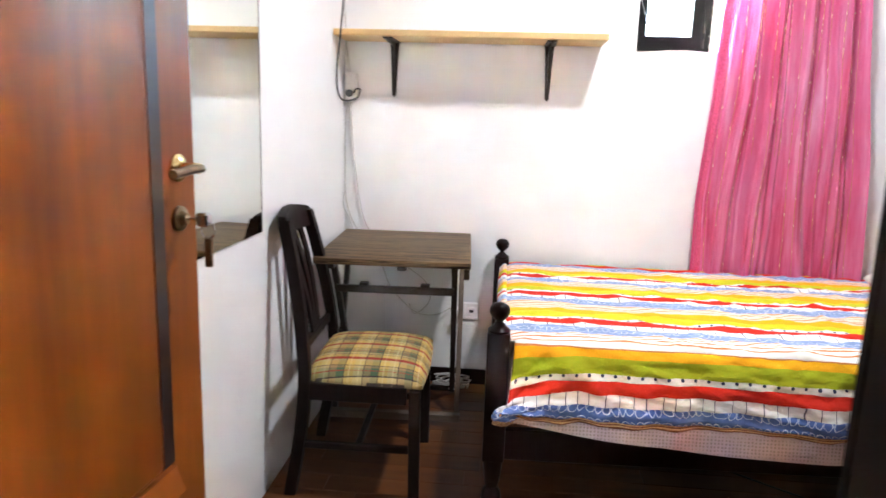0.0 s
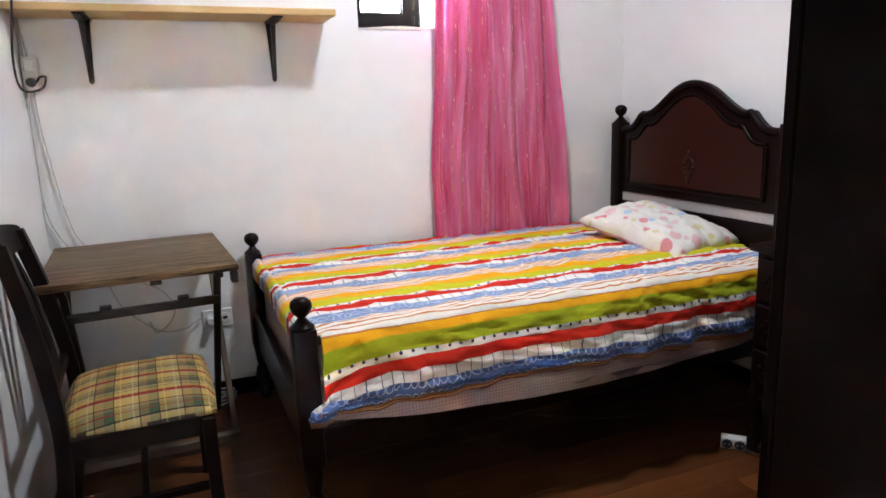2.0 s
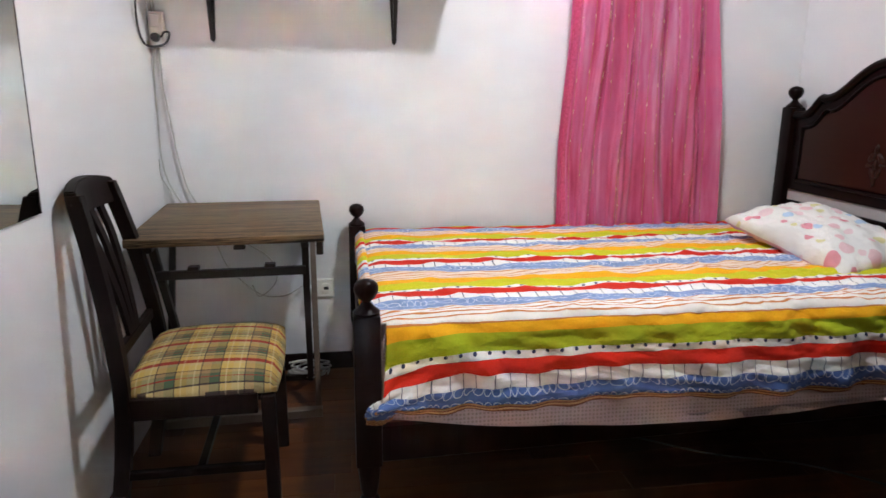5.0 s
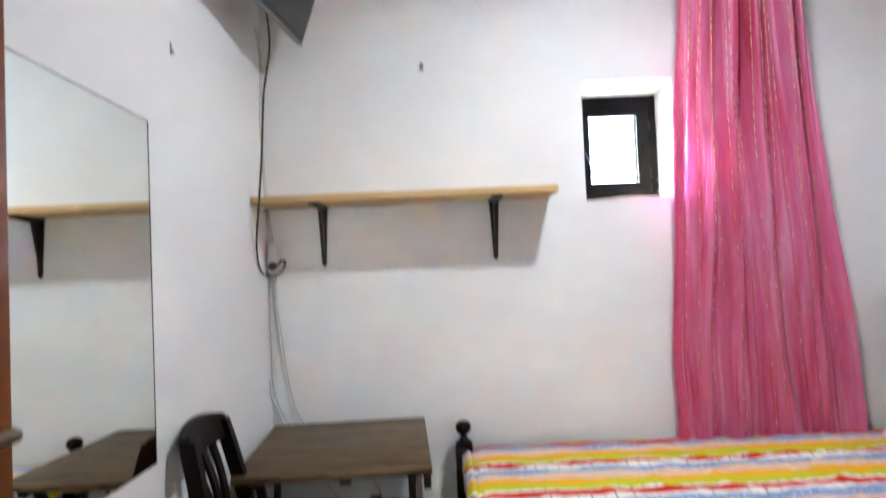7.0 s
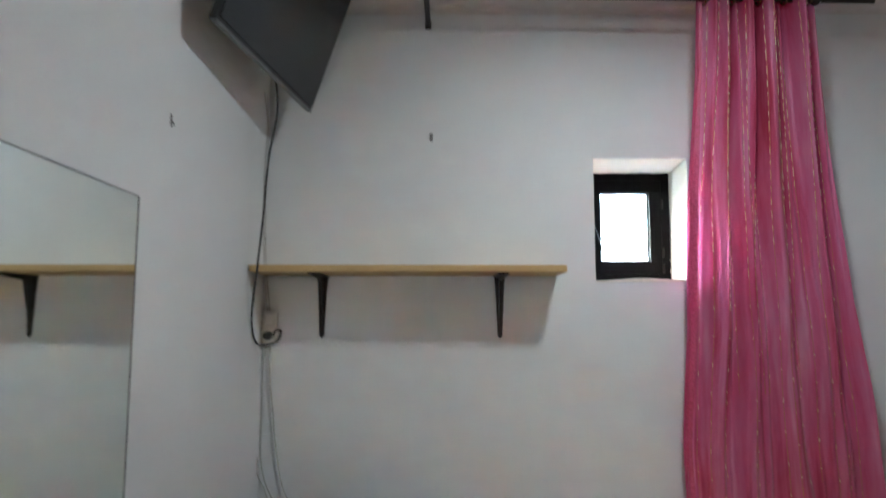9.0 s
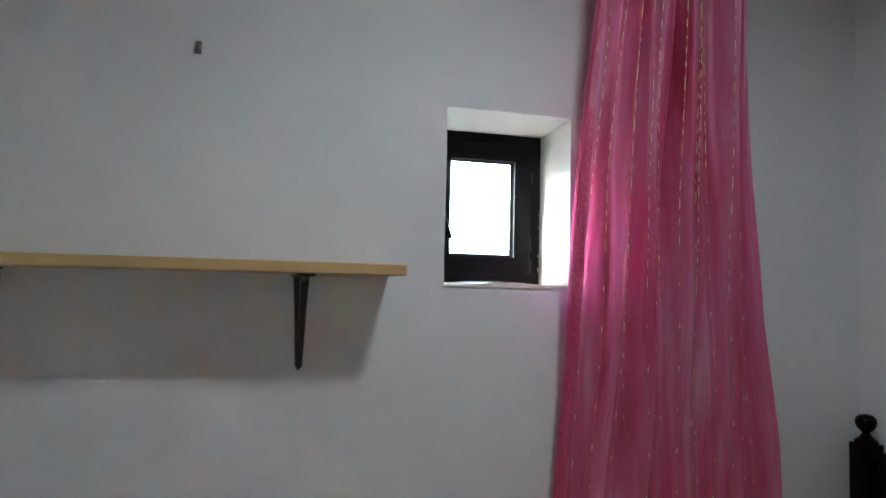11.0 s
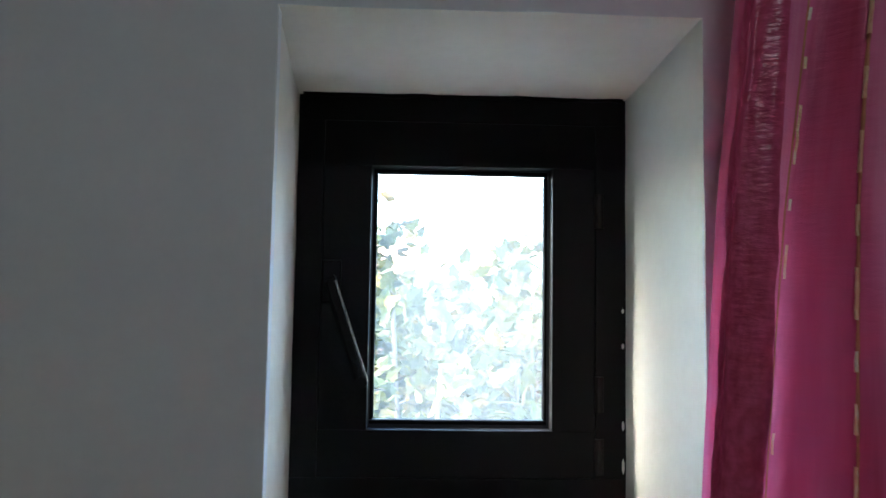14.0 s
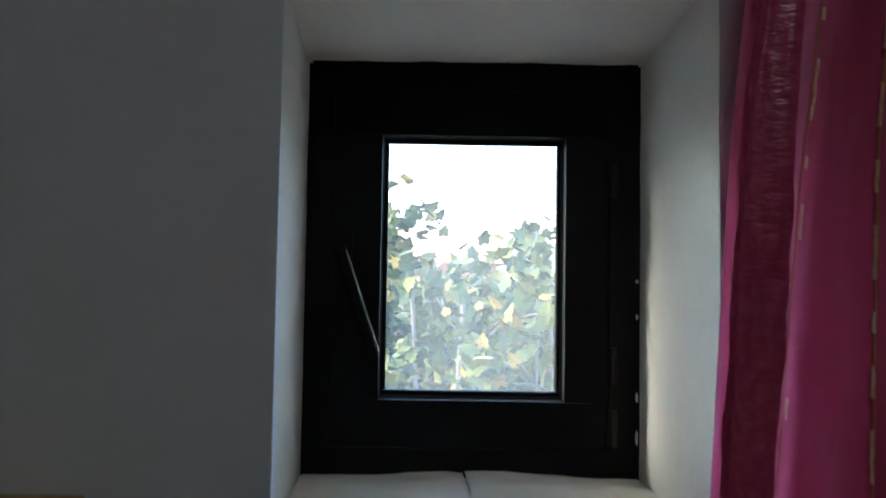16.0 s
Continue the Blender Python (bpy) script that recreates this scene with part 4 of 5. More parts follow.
def pill(a, b, side):
    e = (1 - abs(a) ** 2.6) * (1 - abs(b) ** 2.6)
    h = max(e, 0) ** 0.42 * PH
    pinch = 1 - 0.07 * (1 - abs(a)) * abs(b) ** 3
    x = a * PL * (1 - 0.06 * (1 - abs(b)) * abs(a) ** 3)
    y = b * PW * pinch
    wr = 0.016 * noise.noise((a * 2.6, b * 3.4, side)) + 0.009 * noise.noise((a * 8, b * 8, side + 3)) + 0.010 * max(0.0, 0.3 - abs(noise.noise((a * 4 + b * 2, b * 5, side + 6)))) / 0.3 * (abs(a) ** 2 + abs(b) ** 2) * 0.5
    z = side * h * (1.0 if side > 0 else 0.55) + wr * min(1, h / 0.03)
    return Vector((x, y, z))


for side in (1, -1):
    g = [[bm.verts.new(pill(-1 + 2 * i / NP, -1 + 2 * j / NP, side)) for j in range(NP + 1)] for i in range(NP + 1)]
    for i in range(NP):
        for j in range(NP):
            f = bm.faces.new((g[i][j], g[i + 1][j], g[i + 1][j + 1], g[i][j + 1]))
            f.material_index = 0 if side > 0 else 1
            for loop, (a, b) in zip(f.loops, ((i, j), (i + 1, j), (i + 1, j + 1), (i, j + 1))):
                loop[uvl].uv = (PL * 2 * a / NP, PW * 2 * b / NP)
bmesh.ops.remove_doubles(bm, verts=bm.verts, dist=0.0004)
pillow = solid("pillow", bm, [pillow_cloth, pillow_back], "plump white pillow with pastel spots and a pink back", "pillow", smooth=180)
pillow.matrix_world = pose(2.43, -0.67, 0.682, -4, -9, 99)

# ---- curtain and its rod ----
RY, RZ = -0.25, 2.652
rod = thing("curtain_rod", (1.44, RY, RZ), "thin black iron curtain rod under the ceiling", "curtain rod")
rod.matrix_world = pose(1.44, RY, RZ, 0, 1.0, 0)
part("rod", lathe(bmesh.new(), [(0.0085, -0.89), (0.0085, 0.885)], (0, 0, 0), 12, "x"), iron, rod)
bm = bmesh.new()
box(bm, (-0.803, -0.008, -0.020), (-0.783, -RY - 0.004, 0.004), 0.003)
box(bm, (-0.806, -RY - 0.006, -0.026), (-0.780, -RY, 0.010), 0.002)
part("bracket", bm, iron, rod)
bm = bmesh.new()
bmesh.ops.create_uvsphere(bm, u_segments=14, v_segments=8, radius=0.02, matrix=pose(0.665, 0, 0))
part("finial", bm, iron, rod)

curtain = thing("curtain", (1.86, -0.2, 0.35), "pink satin eyelet curtain with gold sequin threads", "curtain")
CX, CY, CZ = 1.86, -0.2, 0.35


def curtain_at(u, v):
    """u from 0 to 1 across, v from 0 at the foot to 1 at the top; world place."""
    z = 0.38 + (2.700 - 0.38) * v
    left = 1.613 + 0.030 * min(1, max(0, (v - 0.25) / 0.2)) + 0.022 * min(1, max(0, (v - 0.66) / 0.2))
    right = 2.368 - 0.268 * v ** 1.25
    x = left + (right - left) * u
    base = -0.055 - 0.195 * max(0, (v - 0.12) / 0.88) ** 1.7
    amp = 0.036 + 0.012 * v
    gather = u + 0.02 * math.sin(7 * u + 3 * v)
    gather += 0.05 * noise.noise((u * 3.0, v * 1.2, 9))
    fold = math.sin(gather * 2 * math.pi * 4.4 + 0.6 + 1.2 * noise.noise((u * 2, v * 1.5, 2))) + 0.62 * math.sin(gather * 2 * math.pi * 7.7 + 2.2 * v + 3 * noise.noise((u * 4, v * 2, 4))) * (0.4 + 0.6 * v) + 0.24 * math.sin(gather * 2 * math.pi * 15.3 + 4 * noise.noise((u * 5, v * 1.6, 6)))
    low = max(0, 1 - v / 0.35)
    diag = 0.024 * math.sin(abs(u - 0.35) * 20 - v * 17) * low
    mid = max(0.0, 1 - abs(v - 0.34) / 0.34)
    diag += 0.013 * (1 - abs(math.sin(u * 10 - v * 7.5 + 1.5 * noise.noise((u * 2, v * 3, 5)))) * 2) * mid * min(1, max(0, (u - 0.12) * 4))
    y = base + amp * fold * 0.85 * min(1.0, 0.15 + u / 0.09) + diag + 0.006 * noise.noise((u * 14, v * 5, 0))
    x += 0.010 * math.sin(v * 9 + u * 12) * (1 - v)
    return Vector((x, min(y, -0.006), z))


NUc, NVc = 260, 90
bm = bmesh.new()
uvl = bm.loops.layers.uv.new("UVMap")
off = Vector((CX, CY, CZ))
g = [[bm.verts.new(curtain_at(i / NUc, j / NVc) - off) for j in range(NVc + 1)] for i in range(NUc + 1)]
for i in range(NUc):
    for j in range(NVc):
        f = bm.faces.new((g[i][j], g[i + 1][j], g[i + 1][j + 1], g[i][j + 1]))
        for loop, (a, b) in zip(f.loops, ((i, j), (i + 1, j), (i + 1, j + 1), (i, j + 1))):
            loop[uvl].uv = (a / NUc, b / NVc * 2.2)
part("cloth", bm, m_curtain, curtain, "", 180)
bm = bmesh.new()
uvl = bm.loops.layers.uv.new("UVMap")
g = []
for i in range(17):
    row = []
    for j in range(241):
        v = j / 240
        u = 0.0616 * i / 16
        p = curtain_at(u, v)
        t = (curtain_at(u + 0.003, v) - p).normalized()
        nrm = Vector((t.y, -t.x, 0))
        if nrm.y > 0:
            nrm = -nrm
        pucker = 0.0035 * abs(noise.noise((i * 0.25, v * 52, 3))) + 0.003 * abs(noise.noise((i * 0.12, v * 24, 7)))
        row.append(bm.verts.new(p + nrm * (0.0055 + pucker) - off))
    g.append(row)
for i in range(16):
    for j in range(240):
        f = bm.faces.new((g[i][j], g[i + 1][j], g[i + 1][j + 1], g[i][j + 1]))
        for loop, (a, b) in zip(f.loops, ((i, j), (i + 1, j), (i + 1, j + 1), (i, j + 1))):
            loop[uvl].uv = (a * 0.004, b / 240 * 2.2)
part("hem", bm, m_hem, curtain, "plain puckered hem with its shade painted as darker crimson", 180)
rng = random.Random(4)
THREADS = 18
for n in range(THREADS):
    u0 = 0.075 + 0.90 * (n + 0.5 + rng.uniform(-0.36, 0.36)) / THREADS
    foot = rng.choice((0.08, 0.12, 0.2, 0.34))
    lustre = rng.uniform(0.45, 0.7)
    cord, beads = bmesh.new(), bmesh.new()
    steps = 260
    prev = last = None
    run = 4
    for q in range(steps + 1):
        v = 0.965 - (0.965 - foot) * q / steps
        p = curtain_at(u0, v)
        t = (curtain_at(u0 + 0.004, v) - p).normalized()
        nrm = Vector((t.y, -t.x, 0))
        if nrm.y > 0:
            nrm = -nrm
        o = nrm * 0.0016 - off
        w = 0.0009 + 0.0005 * rng.random()
        row = [cord.verts.new(p - t * w + o), cord.verts.new(p + nrm * 0.0008 + o), cord.verts.new(p + t * w + o)]
        if prev:
            cord.faces.new((prev[0], prev[1], row[1], row[0]))
            cord.faces.new((prev[1], prev[2], row[2], row[1]))
        prev = row
        run -= 1
        if run < -2 if v > lustre else run < -13:
            run = rng.randrange(1, 6) if v > lustre else rng.randrange(1, 3)
        w = 0.0009 + 0.0007 * rng.random()
        o = nrm * (0.0032 + 0.0014 * rng.random()) - off
        bead = [beads.verts.new(p - t * w + o), beads.verts.new(p + nrm * 0.0014 + o), beads.verts.new(p + t * w + o)]
        if last and run > 0:
            beads.faces.new((last[0], last[1], bead[1], bead[0]))
            beads.faces.new((last[1], last[2], bead[2], bead[1]))
        last = bead
    thread = part("sequin_thread", cord, thread_cord, curtain, "brownish gold thread" if n == 0 else "", None)
    bmesh.ops.delete(beads, geom=[v_ for v_ in beads.verts if not v_.link_faces], context="VERTS")
    tagged(part("sequin_trim", beads, gold_thread, thread, "", None), "shiny gold sequin trim", kind="stuff")
for u0 in (0.06, 0.30, 0.52, 0.74, 0.95):
    p = curtain_at(u0, 0.985)
    bm = bmesh.new()
    tube(bm, [(p.x - CX, RY - CY + 0.026 * math.cos(a), RZ - CZ + 0.026 * math.sin(a)) for a in [i * math.pi / 8 for i in range(17)]], 0.004, 6, 0)
    part("eyelet", bm, bronze, curtain, "bronze eyelet ring")

# ---- television ----
tv = thing("television", (0.197, -0.125, 2.250), "flat dark television on a tilted wall arm in the corner", "television")
tv.matrix_world = Matrix.Translation((0.197, -0.125, 2.250)) @ Matrix.Rotation(-0.1165, 4, "Z") @ Matrix.Rotation(0.332, 4, "Y")
TL, TH = 0.805, 0.505
part("screen", B((-0.003, -TL + 0.008, 0.016), (0.001, -0.008, TH - 0.008), 0.001), m_screen, tv, "glossy dark screen")
part("casing", B((-0.030, -TL, 0.0), (-0.0035, 0, TH), 0.004), dark_plastic, tv)
part("back_cover", B((-0.075, -TL + 0.10, 0.05), (-0.0305, -0.10, TH - 0.12), 0.012), dark_plastic, tv)
part("bottom_strip", B((-0.020, -TL + 0.002, -0.004), (0.0015, -0.002, 0.004), 0.0015), grey_metal, tv, "silver-grey lower edge")
part("sensor", B((0.0005, -TL / 2 - 0.012, 0.001), (0.004, -TL / 2 + 0.012, 0.009), 0.001), dark_plastic, tv)
bm = bmesh.new()
box(bm, (-0.086, -TL / 2 - 0.11, 0.12), (-0.076, -TL / 2 + 0.11, 0.32), 0.002)
beam(bm, (-0.086, -TL / 2, 0.22), (-0.235, -TL / 2 + 0.02, 0.16), 0.05, 0.03)
part("wall_arm", bm, iron, tv, "black steel wall arm")

# ---- cables in the corner ----
bm = tube(bmesh.new(), [(0.122, -0.385, 2.31), (0.118, -0.33, 2.18), (0.081, -0.29, 2.02), (0.060, -0.262, 1.814), (0.041, -0.25, 1.633), (0.012, -0.20, 1.456), (0.012, -0.12, 1.357), (0.066, -0.06, 1.361), (0.084, -0.05, 1.401), (0.065, -0.045, 1.405), (0.05, -0.035, 1.388)], 0.0042, 8, 8)
solid("power_cable", bm, cable_black, "black cable hanging from the television to the socket", "cable", smooth=60)
bm = bmesh.new()
box(bm, (0.004, -0.030, 1.355), (0.060, -0.001, 1.480), 0.004)
box(bm, (0.012, -0.036, 1.425), (0.050, -0.030, 1.470), 0.003)
sock = solid("wall_socket_strip", bm, white_plastic, "white surface socket strip in the corner", "socket")
bm = bmesh.new()
lathe(bm, [(0.016, -0.07), (0.018, -0.05), (0.014, -0.037)], (0.034, 0, 1.385), 12, "y")
solid("power_plug", bm, cable_black, "black round plug in the corner socket", "plug", smooth=40)
for dx, pts in ((0.0, [(0.006, -0.10, 2.34), (0.006, -0.045, 2.21), (0.006, -0.070, 1.95), (0.006, -0.030, 1.66), (0.018, -0.012, 1.48)]),
                (0.0, [(0.006, -0.06, 2.34), (0.006, -0.025, 2.18), (0.006, -0.040, 1.9), (0.008, -0.012, 1.66), (0.028, -0.012, 1.48)])):
    solid("aerial_cable", tube(bmesh.new(), pts, 0.002, 6, 8), cable_white, "thin white cable up the corner of the wall", "cable", group="white corner cables", smooth=60)
solid("aerial_cable", tube(bmesh.new(), [(0.02, -0.010, 1.36), (0.008, -0.012, 1.27), (0.006, -0.012, 1.08), (0.012, -0.014, 0.895), (0.06, -0.016, 0.765), (0.18, -0.012, 0.60), (0.24, -0.02, 0.47), (0.36, -0.03, 0.36), (0.46, -0.03, 0.35), (0.535, -0.014, 0.385)], 0.0030, 6, 8), cable_white, "thin white cable hanging behind the table", "cable", group="white corner cables", smooth=60)
solid("aerial_cable", tube(bmesh.new(), [(0.032, -0.010, 1.36), (0.035, -0.010, 1.23), (0.052, -0.012, 1.08), (0.076, -0.012, 0.90), (0.12, -0.014, 0.76), (0.25, -0.02, 0.62), (0.40, -0.03, 0.52), (0.43, -0.03, 0.42), (0.36, -0.03, 0.35), (0.33, -0.03, 0.40)], 0.0030, 6, 8), cable_white, "thin white cable hanging behind the table", "cable", group="white corner cables", smooth=60)
solid("aerial_cable", tube(bmesh.new(), [(0.012, -0.07, 0.93), (0.010, -0.05, 0.86), (0.03, -0.02, 0.80), (0.06, -0.02, 0.70)], 0.0021, 6, 8), cable_white, "thin white cable end against the wall", "cable", group="white corner cables", smooth=60)
bm = bmesh.new()
loop = []
for i in range(46):
    a = i * 0.62
    r = 0.075 + 0.02 * math.sin(i * 1.7)
    loop.append((0.555 + r * math.cos(a), -0.10 + 0.6 * r * math.sin(a), 0.012 + 0.0011 * i + 0.008 * abs(math.sin(i * 0.9))))
tube(bm, loop, 0.004, 6, 4)
solid("cable_coil", bm, cable_white, "coiled white cable lying on the floor under the table", "cable", smooth=60)

# ---- double wall outlet ----
outlet = thing("wall_outlet", (0.602, 0, 0.371), "white double wall outlet", "outlet")
part("plate", B((-0.064, -0.009, -0.041), (0.064, -0.0005, 0.041), 0.004), white_plastic, outlet)
for x in (-0.031, 0.031):
    bm = bmesh.new()
    lathe(bm, [(0.021, -0.0125), (0.022, -0.0085)], (x, 0, 0), 18, "y")
    w = part("socket", bm, white_plastic, outlet)
    part("socket_hole", B((x - 0.010, -0.0135, -0.007), (x + 0.010, -0.0126, 0.007), 0.0003), dark_plastic, w, "dark socket hole")
bm = bmesh.new()
lathe(bm, [(0.013, -0.055), (0.017, -0.045), (0.018, -0.0138)], (-0.031, 0, 0), 12, "y")
part("plug", bm, white_plastic, outlet)

# ---- folding table ----
table = thing("folding_table", (0.340, -0.392, 0), "small folding table with a zebra-striped wooden top", "table", rz=3.2)
part("tabletop", B((-0.296, -0.350, 0.732), (0.296, 0.344, 0.757), 0.004, seg=2), zebra_wood, table)
for x in (-0.235, 0.235):
    bm = beam(bmesh.new(), (x, -0.26, 0.728), (x, 0.25, 0.012), 0.024, 0.028, (1, 0, 0))
    part("leg", bm, table_metal, table)
for x in (-0.262, 0.262):
    bm = beam(bmesh.new(), (x, 0.26, 0.715), (x, -0.10, 0.012), 0.022, 0.028, (1, 0, 0))
    part("leg", bm, bar_wood if x > 0 else table_metal, table)
part("crossbar", B((-0.235, -0.235, 0.598), (0.235, -0.211, 0.626), 0.003), table_metal, table)
part("crossbar", B((-0.235, 0.236, 0.010), (0.235, 0.256, 0.035), 0.003), table_metal, table)
part("foot_bar", B((-0.275, -0.125, 0.020), (0.275, -0.090, 0.052), 0.003), bar_wood, table, "pale worn foot bar")
for x in (-0.12, 0.12):
    part("clip", B((x - 0.018, -0.242, 0.6265), (x + 0.018, -0.205, 0.640), 0.003), table_metal, table)
for x in (-0.235, 0.235):
    part("top_rail", B((x - 0.013, -0.32, 0.708), (x + 0.013, 0.31, 0.7315), 0.003), table_metal, table)
part("catch", B((0.27, -0.345, 0.690), (0.292, -0.30, 0.7315), 0.003), table_metal, table)
part("catch", B((0.02, -0.345, 0.716), (0.055, -0.325, 0.7315), 0.003), table_metal, table)

# ---- chair, its back to the left wall ----
chair = thing("dining_chair", (0.318, -0.868, 0), "dark-stained wooden chair with a plaid padded seat", "chair", rz=2)
chair.matrix_world = pose(0.318, -0.868, 0, 0, 0, 2) @ Matrix.Diagonal((1.03, 1.03, 0.98, 1))
for y, nm in ((-0.215, "front_leg"), (0.205, "front_leg")):
    bm = bmesh.new()
    beam(bm, (0.172, y, 0.405), (0.176, y, 0.0), 0.036, 0.036, (0, 1, 0), 0.004)
    part(nm, bm, chair_wood, chair)


def stile(y):
    bm = bmesh.new()
    prof = [(-0.235, 0.0), (-0.200, 0.22), (-0.185, 0.42), (-0.202, 0.62), (-0.232, 0.80), (-0.264, 0.955)]
    pts = smooth_line([(x, y * (1 - 0.36 * max(0, (z - 0.45)) / 0.5) - 0.014 * max(0, z - 0.45) / 0.5, z) for x, z in prof], 4)
    rings = []
    for p in pts:
        rings.append([bm.verts.new(p + Vector(d)) for d in ((-0.019, -0.0175, 0), (0.019, -0.0175, 0), (0.019, 0.0175, 0), (-0.019, 0.0175, 0))])
    for a, b in zip(rings, rings[1:]):
        for i in range(4):
            bm.faces.new((a[i], a[(i + 1) % 4], b[(i + 1) % 4], b[i]))
    bm.faces.new(rings[0][::-1])
    bm.faces.new(rings[-1])
    bmesh.ops.bevel(bm, geom=[e for e in bm.edges if abs(e.verts[0].co.z - e.verts[1].co.z) > 0.01], offset=0.004, segments=1, affect="EDGES")
    return part("back_leg", bm, chair_wood, chair)


stile(-0.215)
stile(0.215)
bm = bmesh.new()
rows_ = []
for i in range(17):
    f = -1 + 2 * i / 16
    y = f * 0.152 - 0.014
    bow = -0.022 * (1 - f * f)
    zt = 0.985 - 0.020 * f * f
    rows_.append([bm.verts.new(p) for p in ((-0.272 + bow, y, 0.895), (-0.244 + bow, y, 0.893), (-0.255 + bow, y, zt), (-0.283 + bow, y, zt))])
for a, b in zip(rows_, rows_[1:]):
    for i in range(4):
        bm.faces.new((a[i], a[(i + 1) % 4], b[(i + 1) % 4], b[i]))
bm.faces.new(rows_[0][::-1])
bm.faces.new(rows_[-1])
bmesh.ops.bevel(bm, geom=[e for e in bm.edges], offset=0.004, segments=2, affect="EDGES")
part("top_rail", bm, chair_wood, chair, "curved top rail")
part("low_rail", B((-0.212, -0.195, 0.50), (-0.192, 0.195, 0.535), 0.003), chair_wood, chair)
for ya, yb in ((-0.040, -0.100), (-0.008, -0.014), (0.025, 0.070)):
    bm = bmesh.new()
    pts = smooth_line([(-0.200, ya, 0.53), (-0.216, ya + (yb - ya) * 0.25, 0.65), (-0.246, ya + (yb - ya) * 0.7, 0.80), (-0.278, yb, 0.90)], 4)
    for a, b in zip(pts, pts[1:]):
        beam(bm, a, b + (b - a) * 0.15, 0.034, 0.011, (0, 1, 0), 0.0)
    part("back_slat", bm, chair_wood, chair)
part("apron", B((0.160, -0.20, 0.352), (0.180, 0.19, 0.415), 0.003), chair_wood, chair)
for y in (-0.222, 0.212):
    bm = beam(bmesh.new(), (-0.18, y * 0.98, 0.385), (0.146, y, 0.385), 0.02, 0.062, (0, 1, 0))
    part("apron", bm, chair_wood, chair)
    bm = beam(bmesh.new(), (-0.205, y * 0.98, 0.19), (0.155, y, 0.19), 0.018, 0.026, (0, 1, 0))
    part("stretcher", bm, chair_wood, chair)
part("stretcher", B((-0.02, -0.21, 0.178), (0.0, 0.20, 0.202), 0.003), chair_wood, chair)
bm = bmesh.new()
uvl = bm.loops.layers.uv.new("UVMap")
NS = 20
rows_ = []
for i in range(NS + 1):
    row = []
    for j in range(NS + 1):
        a, b = -1 + 2 * i / NS, -1 + 2 * j / NS
        ca, cb = a * (1 - 0.05 * b * b * abs(a)), b * (1 - 0.05 * a * a * abs(b))
        hx = 0.202 * ca + 0.004
        hy = (0.242 - 0.018 * (1 - a) / 2) * cb + 0.006
        h = max(0.0, (1 - abs(a) ** 5) * (1 - abs(b) ** 5)) ** 0.5
        row.append(bm.verts.new((hx, hy, 0.426 + 0.044 * h + 0.013 * (1 - a * a) * (1 - b * b))))
    rows_.append(row)
for i in range(NS):
    for j in range(NS):
        f = bm.faces.new((rows_[i][j], rows_[i + 1][j], rows_[i + 1][j + 1], rows_[i][j + 1]))
        for loop, (a, b) in zip(f.loops, ((i, j), (i + 1, j), (i + 1, j + 1), (i, j + 1))):
            loop[uvl].uv = (rows_[a][b].co.x + 0.03, rows_[a][b].co.y + 0.012)
low = bmesh.ops.extrude_edge_only(bm, edges=[e for e in bm.edges if e.is_boundary])["geom"]
for v in [g_ for g_ in low if isinstance(g_, bmesh.types.BMVert)]:
    v.co.z = 0.412
part("seat", bm, seat_cloth, chair, "padded seat in yellow, red and green plaid", 60)

# ---- nightstand ----
stand = thing("nightstand", (2.495, -1.53, 0), "dark carved wooden nightstand beside the bed", "nightstand")
part("top", B((-0.232, -0.205, 0.735), (0.232, 0.192, 0.760), 0.006, seg=2), dark_wood, stand)
part("body", B((-0.205, -0.185, 0.26), (0.205, 0.178, 0.734), 0.004), dark_wood, stand)
for z0, z1 in ((0.57, 0.715), (0.41, 0.555), (0.28, 0.395)):
    dr = part("drawer", B((-0.224, -0.168, z0), (-0.2055, 0.160, z1), 0.005), dark_wood, stand)
    zc = (z0 + z1) / 2
    bm = lathe(bmesh.new(), [(0.012, -0.250), (0.015, -0.244), (0.008, -0.232), (0.007, -0.2245)], (0, 0, zc), 12, "x")
    part("knob", bm, bronze, dr, "bronze drawer knob")
    for s in (-0.1, 0.1):
        bm = bmesh.new()
        for i in range(5):
            bmesh.ops.create_icosphere(bm, subdivisions=1, radius=1, matrix=pose(-0.2255, s + 0.02 * math.cos(i * 1.256), zc + 0.02 * math.sin(i * 1.256)) @ Matrix.Diagonal((0.004, 0.010, 0.010, 1)))
        part("carving", bm, dark_wood, dr)
for x in (-0.18, 0.18):
    for y in (-0.16, 0.155):
        bm = tube(bmesh.new(), [(x, y, 0.275), (x * 1.08, y * 1.03, 0.21), (x * 1.02, y, 0.13), (x * 1.0, y * 1.0, 0.06), (x * 1.14, y * 1.06, 0.012)], 0.022, 10, 5)
        part("leg", bm, dark_wood, stand, "", 60)
part("skirt", B((-0.205, -0.165, 0.215), (-0.186, 0.160, 0.259), 0.004), dark_wood, stand)

# ---- extension socket on the floor ----
ext = thing("extension_socket", (2.262, -1.325, 0.0), "white double extension socket lying on the floor", "socket", rz=-46)
part("housing", B((-0.043, -0.021, 0.001), (0.043, 0.021, 0.043), 0.004, seg=2), white_plastic, ext)
